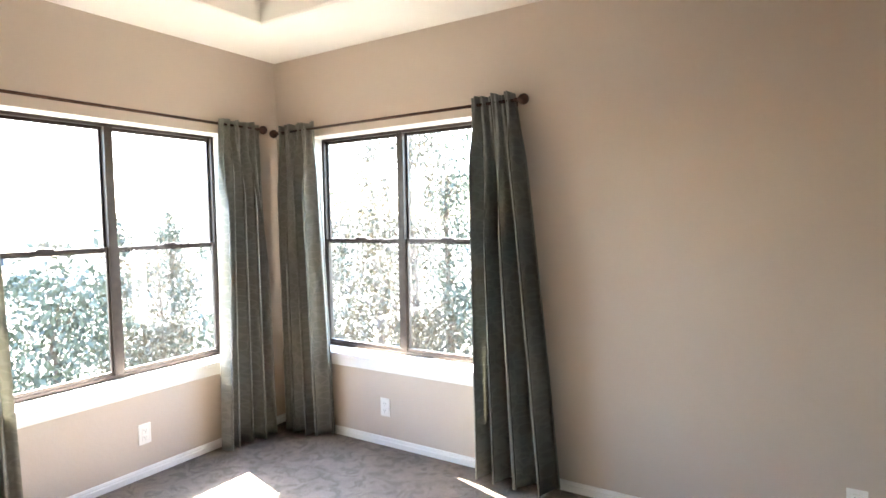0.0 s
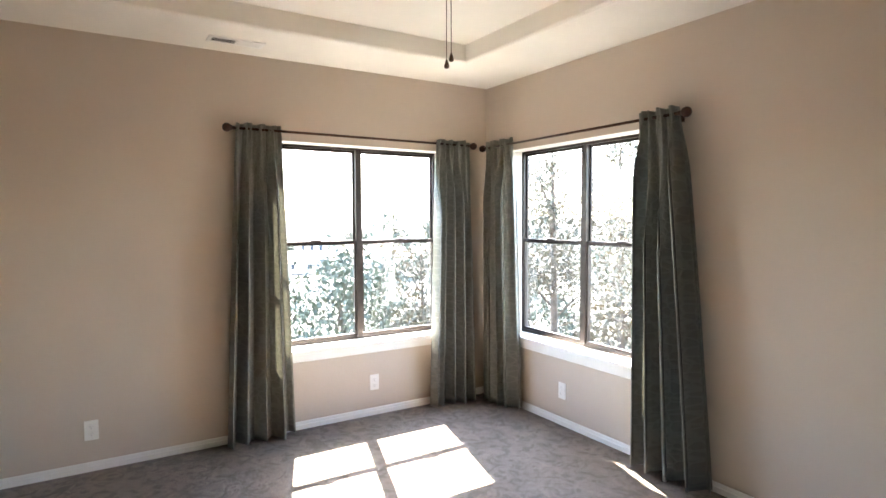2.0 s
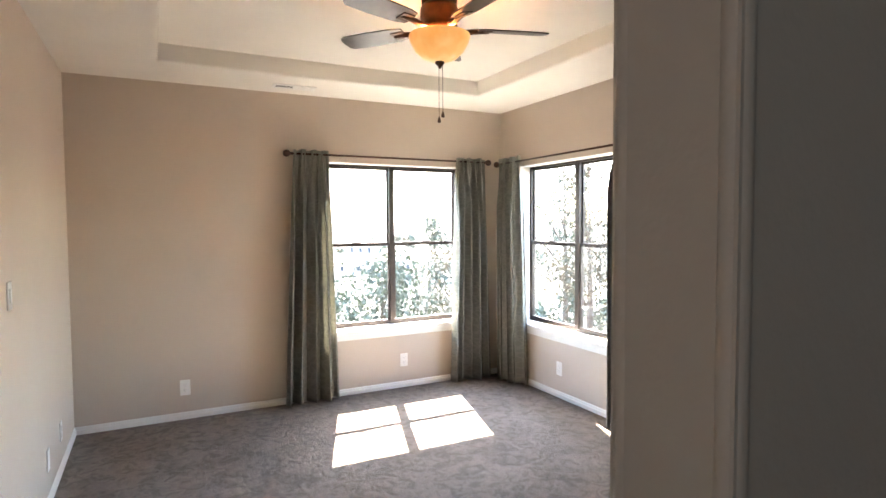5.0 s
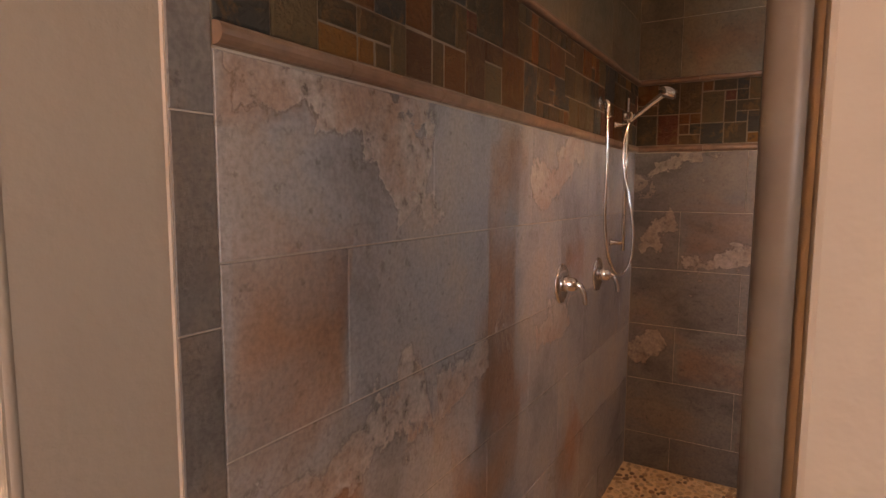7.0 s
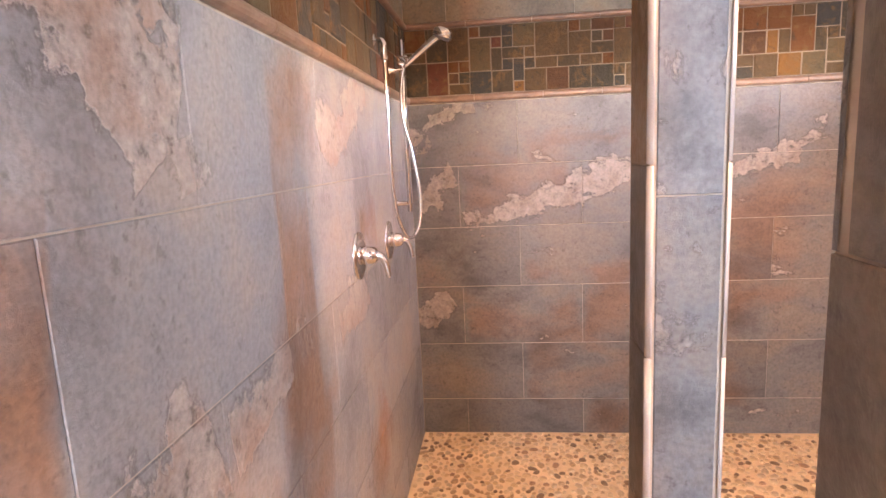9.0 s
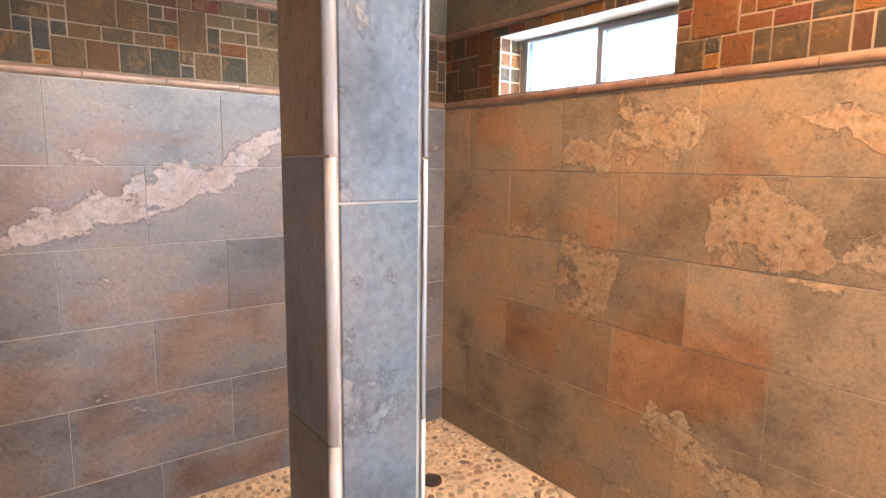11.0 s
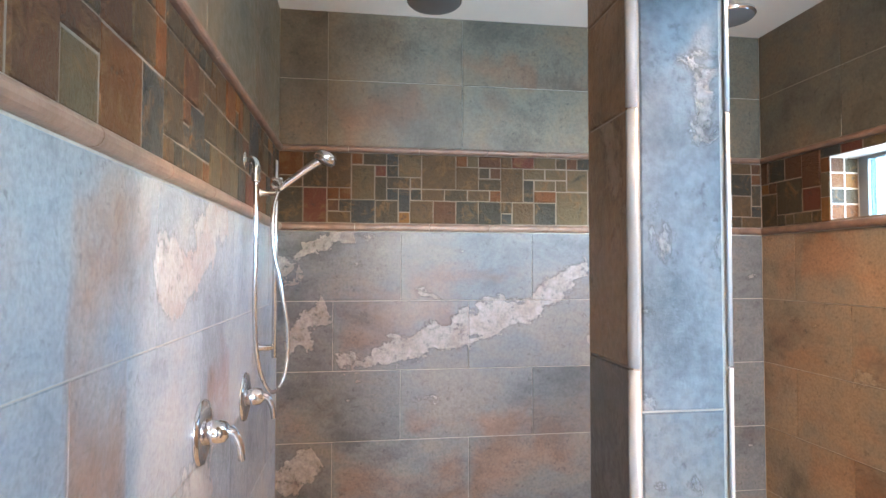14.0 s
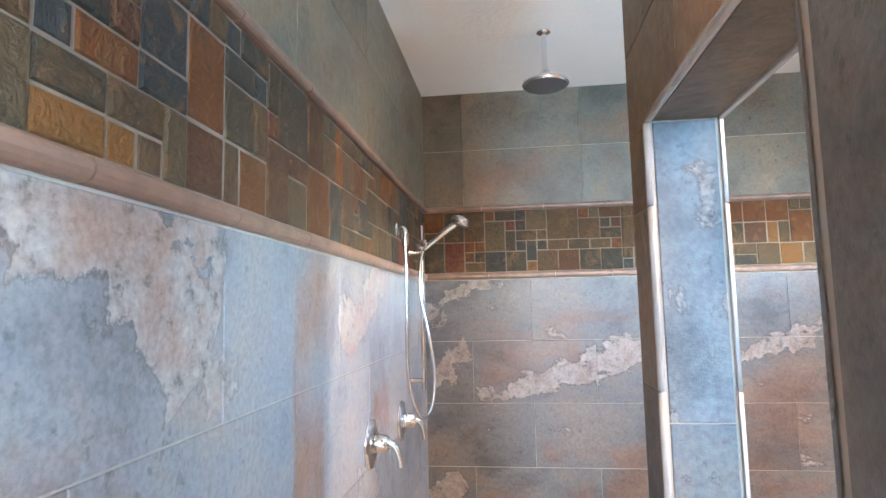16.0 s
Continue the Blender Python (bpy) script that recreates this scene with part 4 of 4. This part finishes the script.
tree(-9.5, 4.6, 5.0, 2.1, 1, LEAF, "dense grey-green shrubby tree below the window")
tree(-11.5, 7.6, 5.2, 1.9, 2, LEAF_DRY, "thin yellowing tree below the window")
tree(-15.5, 8.8, 7.2, 1.4, 3, LEAF, "slim dark upright tree", slim=True)
tree(-17.5, 11.6, 8.0, 1.5, 4, LEAF, "slim dark upright tree", slim=True)
tree(-7.2, 11.2, 8.2, 2.3, 5, LEAF_DRY, "tall olive and gold leafed tree beyond the north window", count=6500)
tree(-4.9, 11.4, 7.9, 2.2, 6, LEAF, "tall dense green tree beyond the north window", count=6500)
tree(-9.4, 12.6, 8.6, 2.2, 7, LEAF_DRY, "gold leafed tree beyond the north window", count=5500)
tree(-2.6, 11.5, 5.6, 2.2, 8, LEAF_DRY, "small leafy tree beside the neighbouring house", count=5500)
tree(-11.6, 12.2, 8.8, 2.2, 31, LEAF_DRY, "gold and olive leafed tree beyond the north window", count=6000)
tree(-14.5, 13.6, 9.4, 2.4, 32, LEAF, "tall green tree beyond the north window", count=6000)
tree(-7.9, 13.8, 8.4, 2.0, 33, LEAF, "tall blue-green spruce-like tree beyond the north window", count=6000, slim=True)
tree(-13.0, 1.9, 6.0, 1.8, 9, LEAF_DRY, "pale shrubby tree on the slope")


def house(x, y, w, d, h, seed, turn, label):
    z = ground_z(x, y) - 0.5
    t = thing("house", (x, y, z), label, "house", "far houses")
    m = pose(x, y, z, 0, 0, turn)
    b = box((-w / 2, -d / 2, 0), (w / 2, d / 2, h))
    b.transform(m)
    wl = part("wall", b, STUCCO, t)
    r = bmesh.new()
    o = 0.5
    base = [r.verts.new(p) for p in ((-w / 2 - o, -d / 2 - o, h), (w / 2 + o, -d / 2 - o, h), (w / 2 + o, d / 2 + o, h), (-w / 2 - o, d / 2 + o, h))]
    top = [r.verts.new(p) for p in ((-w / 2 + d / 3, 0, h + d * 0.25), (w / 2 - d / 3, 0, h + d * 0.25))]
    for f in ((base[0], base[1], top[1], top[0]), (base[2], base[3], top[0], top[1]), (base[1], base[2], top[1]), (base[3], base[0], top[0]), (base[3], base[2], base[1], base[0])):
        r.faces.new(f)
    r.transform(m)
    part("roof", r, ROOF, t)
    for k in range(3):
        for sy in (-1, 1):
            wx = (-0.3 + 0.3 * k) * w
            p = box((wx - 0.6, min(sy * d / 2, sy * (d / 2 + 0.05)), h * 0.45), (wx + 0.6, max(sy * d / 2, sy * (d / 2 + 0.05)), h * 0.75))
            p.transform(m)
            part("window", p, PANE_DARK, t)
    return t


rh = random.Random(21)
for k in range(16):
    a = radians(rh.uniform(148, 178))
    dist = rh.uniform(130, 330)
    house(math.cos(a) * dist, math.sin(a) * dist, rh.uniform(10, 15), rh.uniform(8, 11), rh.uniform(3.5, 6), k, rh.uniform(0, 90), "distant stucco house with a brown roof on the hillside")
for k in range(64):
    a = radians(rh.uniform(128, 186))
    dist = rh.uniform(50, 260)
    tree(math.cos(a) * dist, math.sin(a) * dist, rh.uniform(5, 8), rh.uniform(2.5, 4.5), 100 + k, rh.choice((LEAF, LEAF, LEAF_DRY)), "distant round tree on the slope", leaf=0.8, count=260)
nb = house(-0.6, 17.0, 8.0, 7.0, 4.6, 77, 8, "neighbouring pale stucco house with a brown roof behind trees")

# ---- tiles ----
TILE_MESH = {}


def tile_piece(name, w, h, d, bevel, material, m, parent):
    """One tile, w along x, h along z, facing -y, on shared mesh data; back at y = d."""
    key = (name, round(w, 4), round(h, 4), d, material.name)
    if key not in TILE_MESH:
        me = bpy.data.meshes.new(name)
        a, b, c = w / 2, h / 2, bevel
        vs = [(-a, d, -b), (a, d, -b), (a, d, b), (-a, d, b), (-a, c, -b), (a, c, -b), (a, c, b), (-a, c, b), (-a + c, 0, -b + c), (a - c, 0, -b + c), (a - c, 0, b - c), (-a + c, 0, b - c)]
        fs = [(8, 9, 10, 11)] + [(4 + k, 4 + (k + 1) % 4, 8 + (k + 1) % 4, 8 + k) for k in range(4)] + [(k, (k + 1) % 4, 4 + (k + 1) % 4, 4 + k) for k in range(4)]
        me.from_pydata(vs, [], fs)
        me.materials.append(material)
        TILE_MESH[key] = me
    ob = new(name, TILE_MESH[key])
    ob.parent = parent
    ob.matrix_basis = m
    return ob


GAP = 0.0026


def lay(face, u0, u1, z0, z1, name, material, parent, holes=(), d=0.0085, bevel=0.0016, proud=0.0):
    """A tile on a wall face; face = (axis, value, sign of the room side)."""
    for h0, h1, k0, k1 in holes:
        if u0 < h1 and u1 > h0 and z0 < k1 and z1 > k0:
            if z0 < k0 - 0.02:
                lay(face, u0, u1, z0, k0, name, material, parent, (), d, bevel, proud)
            if z1 > k1 + 0.02:
                lay(face, u0, u1, k1, z1, name, material, parent, (), d, bevel, proud)
            a, b = max(z0, k0), min(z1, k1)
            if u0 < h0 - 0.02:
                lay(face, u0, h0, a, b, name, material, parent, (), d, bevel, proud)
            if u1 > h1 + 0.02:
                lay(face, h1, u1, a, b, name, material, parent, (), d, bevel, proud)
            return
    w, h = u1 - u0 - GAP * (1.0 if name == "slate_piece" else 0.55), z1 - z0 - GAP
    if w < 0.008 or h < 0.008:
        return
    axis, value, sign = face
    u, z = (u0 + u1) / 2, (z0 + z1) / 2
    v = value + sign * proud
    if axis == "x":
        m = pose(v, u, z, 0, 0, 90 if sign > 0 else -90)
    elif axis == "y":
        m = pose(u, v, z, 0, 0, 0 if sign < 0 else 180)
    else:
        m = pose(u, z, v, 90, 0, 0)
    tile_piece(name, w, h, d, bevel, material, m, parent)


Z0, DZ = 0.190, 0.3035
ROWS_Z = [0.0] + [Z0 + DZ * k for k in range(6)]        # last is the underside of the rail
BAND0, BAND1, UP0, UPM = 1.745, 2.055, 2.083, 2.375
L = 0.598


def field(face, u0, u1, phase_a, phase_b, phase_up, lower, upper, parent, holes=()):
    def run(z0, z1, ph, material):
        cuts = [u0] + [ph + L * k for k in range(-12, 13) if u0 + 0.03 < ph + L * k < u1 - 0.03] + [u1]
        for a, b in zip(cuts, cuts[1:]):
            lay(face, a, b, z0, z1, "tile", material, parent, holes)
    for k in range(6):
        run(ROWS_Z[k], ROWS_Z[k + 1], phase_a if k % 2 else phase_b, lower)
    for a, b in ((UP0, UPM), (UPM, CS)):
        run(a, b, phase_up, upper)


W_FACE, N_FACE, E_FACE = ("x", SX, 1), ("y", SN, -1), ("x", SE, -1)
field(W_FACE, 0.832, SN, 1.418, 1.114, 1.114, TILE_W, TILE_TOP, wall_w)
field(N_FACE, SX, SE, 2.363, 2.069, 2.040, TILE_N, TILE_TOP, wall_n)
field(E_FACE, 0.20, SN, 2.043, 2.346, 2.372, TILE_E, TILE_TOP, wall_e)
# narrow border column at the tiling's south end
zs = [0.0, 0.09, 0.395, 0.70, 1.005, 1.310, 1.615, 1.92, 2.225, 2.53, CS]
for a, b in zip(zs, zs[1:]):
    lay(W_FACE, 0.762, 0.832, a, b, "border_tile", TILE_DARK, wall_w)


def pencil(face, u0, u1, z, radius, step, parent, seed):
    """A run of half-round trim pieces along a wall."""
    rnd = random.Random(seed)
    axis, value, sign = face
    u = u0
    while u < u1 - 0.01:
        e = min(u + step * rnd.uniform(0.9, 1.1), u1)
        bm = bmesh.new()
        prof = [(0.002, -radius)] + [(-0.016 * math.sin(math.pi * k / 7) - 0.004, -radius * math.cos(math.pi * k / 7)) for k in range(8)] + [(0.002, radius)]
        ends = []
        for q in (u + 0.0012, e - 0.0012):
            ring = []
            for dd, zz in prof:
                off = value - sign * dd
                ring.append(bm.verts.new((off, q, z + zz) if axis == "x" else (q, off, z + zz)))
            ends.append(ring)
        for k in range(len(prof) - 1):
            bm.faces.new((ends[0][k], ends[0][k + 1], ends[1][k + 1], ends[1][k]))
        bm.faces.new(ends[0])
        bm.faces.new(ends[1][::-1])
        bmesh.ops.recalc_face_normals(bm, faces=bm.faces)
        part("pencil_trim", bm, RAIL, parent)
        u = e


for face, a, b, par, s in ((W_FACE, 0.832, SN, wall_w, 1), (N_FACE, SX, SE, wall_n, 2), (E_FACE, 0.2, SN, wall_e, 3)):
    pencil(face, a, b, 1.7275, 0.0165, 0.30, par, s)
    pencil(face, a, b, 2.069, 0.0135, 0.30, par, s + 10)


def mosaic(face, u0, u1, z0, z1, seed, parent, holes=()):
    """Irregular slate pieces in mixed sizes on a grid of about 5 cm."""
    rnd = random.Random(seed)
    rows = 6
    cols = max(1, round((u1 - u0) / 0.052))
    cu, cz = (u1 - u0) / cols, (z1 - z0) / rows
    used = [[False] * rows for _ in range(cols)]
    sizes = [(2, 3), (2, 3), (2, 2), (2, 2), (2, 2), (2, 2), (1, 2), (2, 1), (1, 1), (1, 1), (3, 3)]
    for i in range(cols):
        for j in range(rows):
            if used[i][j]:
                continue
            opts = sizes[:]
            rnd.shuffle(opts)
            for w, h in opts + [(1, 1)]:
                if i + w <= cols and j + h <= rows and all(not used[i + a][j + b] for a in range(w) for b in range(h)):
                    break
            for a in range(w):
                for b in range(h):
                    used[i + a][j + b] = True
            lay(face, u0 + i * cu, u0 + (i + w) * cu, z0 + j * cz, z0 + (j + h) * cz, "slate_piece", MOSAIC, parent, holes, 0.009, 0.004, rnd.choice((0.0, 0.0015, 0.003)))


part("band_backing", box((SX - 0.004, 0.834, BAND0), (SX - 0.0018, SN, BAND1)), BANDGROUT, wall_w)
part("band_backing", box((SX, SN + 0.0018, BAND0), (SE, SN + 0.004, BAND1)), BANDGROUT, wall_n)
part("band_backing", wall_with_hole("y", 0.2, SN, SE + 0.0018, SE + 0.004, BAND0, BAND1, (WY0, WY1, WZA, WZB)), BANDGROUT, wall_e)
mosaic(W_FACE, 0.834, SN, BAND0, BAND1, 4, wall_w)
mosaic(N_FACE, SX, SE, BAND0, BAND1, 7, wall_n)
mosaic(E_FACE, 0.9, SN, BAND0, BAND1, 9, wall_e, ((WY0, WY1, WZA - 0.01, WZB),))
# window reveal lined with slate pieces
for face in (("y", WY1 - 0.001, -1), ("y", WY0 + 0.001, 1)):
    for k in range(2):
        for j in range(4):
            lay(face, SE + 0.004 + k * 0.065, SE + 0.069 + k * 0.065, WZA + j * 0.065, WZA + (j + 1) * 0.065, "slate_piece", MOSAIC, wall_e, (), 0.006, 0.003)

# partition: post, header and stub
P_W, P_E = ("x", PX0, -1), ("x", PX1, 1)
B = 0.012
for face in (P_W, P_E):
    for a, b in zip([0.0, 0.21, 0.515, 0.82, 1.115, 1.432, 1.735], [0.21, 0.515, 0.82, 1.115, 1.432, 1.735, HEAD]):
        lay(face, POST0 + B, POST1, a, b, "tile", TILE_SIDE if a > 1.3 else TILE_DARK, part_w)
    for a, b in ((HEAD, 2.04), (2.04, 2.345), (2.345, CS)):
        for u0, u1 in ((STUB1 - 0.02, 1.35), (1.35, POST1)):
            lay(face, u0, u1, a, b, "tile", TILE_SIDE, part_w)
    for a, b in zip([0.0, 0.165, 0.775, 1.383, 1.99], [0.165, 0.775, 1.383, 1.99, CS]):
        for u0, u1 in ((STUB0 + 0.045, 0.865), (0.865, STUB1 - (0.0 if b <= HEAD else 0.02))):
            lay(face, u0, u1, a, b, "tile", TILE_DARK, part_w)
for a, b in ((0.0, 0.165), (0.165, 0.775), (0.775, 1.383), (1.383, HEAD)):
    lay(("y", POST0, -1), PX0 + B, PX1 - B, a, b, "tile", TILE_POST, part_w)
    lay(("y", POST1, 1), PX0, PX1, a, b, "tile", TILE_E, part_w)
    lay(("y", STUB1, 1), PX0, PX1, a, b, "tile", TILE_POST, part_w)
part("soffit_tile", box((PX0 + B, STUB1 + 0.002, HEAD), (PX1 - B, POST0 - 0.002, HEAD + 0.0085), 0.0015), TILE_TOP, part_w)


def corner_bead(x, y, z0, z1, sx, sy, material, parent, r=0.0095):
    """A quarter-round trim piece on an upright outside corner."""
    bm = bmesh.new()
    prof = [(-sx * 0.002 + sx * r, -sy * 0.002 + sy * r)] + [(sx * r - sx * r * 1.05 * math.cos(math.pi / 2 * k / 5), sy * r - sy * r * 1.05 * math.sin(math.pi / 2 * k / 5)) for k in range(6)]
    rings = [[bm.verts.new((x + a, y + b, z)) for a, b in prof] for z in (z0 + 0.0015, z1 - 0.0015)]
    n = len(prof)
    for k in range(n):
        bm.faces.new((rings[0][k], rings[0][(k + 1) % n], rings[1][(k + 1) % n], rings[1][k]))
    bm.faces.new(rings[0])
    bm.faces.new(rings[1][::-1])
    bmesh.ops.recalc_face_normals(bm, faces=bm.faces)
    part("corner_trim", bm, material, parent, "", True)


for a, b in zip([0.0, 0.21, 0.515, 0.82, 1.115, 1.432, 1.735], [0.21, 0.515, 0.82, 1.115, 1.432, 1.735, HEAD]):
    corner_bead(PX0 - 0.002, POST0 - 0.002, a, b, 1, 1, BULL, part_w)
    corner_bead(PX1 + 0.002, POST0 - 0.002, a, b, -1, 1, BULL, part_w)
for x0, x1 in ((PX0 - 0.001, PX0 + B - 0.002), (PX1 - B + 0.002, PX1 + 0.001)):
    part("edge_trim", box((x0, STUB1 + 0.002, HEAD - 0.003), (x1, POST0, HEAD + 0.009), 0.004), BULL, part_w)
for a, b in zip([0.0, 0.61, 1.22, 1.83], [0.61, 1.22, 1.83, CS]):
    corner_bead(PX0 + 0.001, STUB0 + 0.007, a, b, 1, 1, BEADBROWN, part_w, 0.026)
    corner_bead(PX1 + 0.040, STUB0 - 0.004, a, b, -1, 1, BEADBROWN, part_w, 0.026)

# pebbles
rp = random.Random(5)
PEB = []
for k in range(8):
    me = bpy.data.meshes.new("pebble")
    nn = 9
    ring = [1 + rp.uniform(-0.16, 0.16) for _ in range(nn)]
    vs = []
    for s, z in ((1.0, 0.0), (0.94, 0.55), (0.62, 0.95)):
        vs += [(s * ring[q] * math.cos(2 * math.pi * q / nn), s * ring[q] * math.sin(2 * math.pi * q / nn), z) for q in range(nn)]
    vs.append((0, 0, 1.05))
    fs = []
    for r in range(2):
        fs += [(r * nn + q, r * nn + (q + 1) % nn, (r + 1) * nn + (q + 1) % nn, (r + 1) * nn + q) for q in range(nn)]
    fs += [(2 * nn + q, 2 * nn + (q + 1) % nn, 3 * nn) for q in range(nn)]
    me.from_pydata(vs, [], fs)
    me.materials.append(PEBBLE)
    for p in me.polygons:
        p.use_smooth = True
    PEB.append((me, vs, fs))
cells = {}
spots = []
for _ in range(60000):
    x, y = rp.uniform(SX + 0.012, SE - 0.012), rp.uniform(STUB0, SN - 0.012)
    if PX0 - 0.012 < x < PX1 + 0.012 and (y < STUB1 + 0.012 or POST0 - 0.012 < y < POST1 + 0.012):
        continue
    if math.hypot(x - 3.68, y - 2.95) < 0.065:
        continue
    r = rp.choice((0.010, 0.013, 0.016, 0.018, 0.021))
    ci, cj = int(x / 0.05), int(y / 0.05)
    ok = True
    for i in (-1, 0, 1):
        for j in (-1, 0, 1):
            for px, py, pr in cells.get((ci + i, cj + j), ()):
                if math.hypot(x - px, y - py) < (r + pr) * 0.98:
                    ok = False
                    break
            if not ok:
                break
        if not ok:
            break
    if ok:
        cells.setdefault((ci, cj), []).append((x, y, r))
        spots.append((x, y, r))
spots.sort(key=lambda s: (s[0] - 2.3) ** 2 + (s[1] - 2.5) ** 2)
jv, jf = [], []
for k, (x, y, r) in enumerate(spots):
    me, vs, fs = PEB[k % 8]
    stretch = rp.uniform(0.85, 1.5)
    m = pose(x, y, -0.004, 0, 0, rp.uniform(0, 360)) @ Matrix.Diagonal((r * stretch * 0.92, r * 0.92 / stretch ** 0.4, 0.0075, 1))
    if k < 300:
        ob = new("pebble", me)
        ob.parent = floor_shower
        ob.matrix_basis = m
    else:
        b = len(jv)
        jv += [tuple(m @ Vector(v)) for v in vs]
        jf += [tuple(b + i for i in f) for f in fs]
me = bpy.data.meshes.new("pebbles")
me.from_pydata(jv, [], jf)
me.materials.append(PEBBLES)
for p in me.polygons:
    p.use_smooth = True
rest = new("pebbles", me)
rest.parent = floor_shower
tagged(rest, "tan and brown river pebbles set flat in grout", "", "", "stuff")
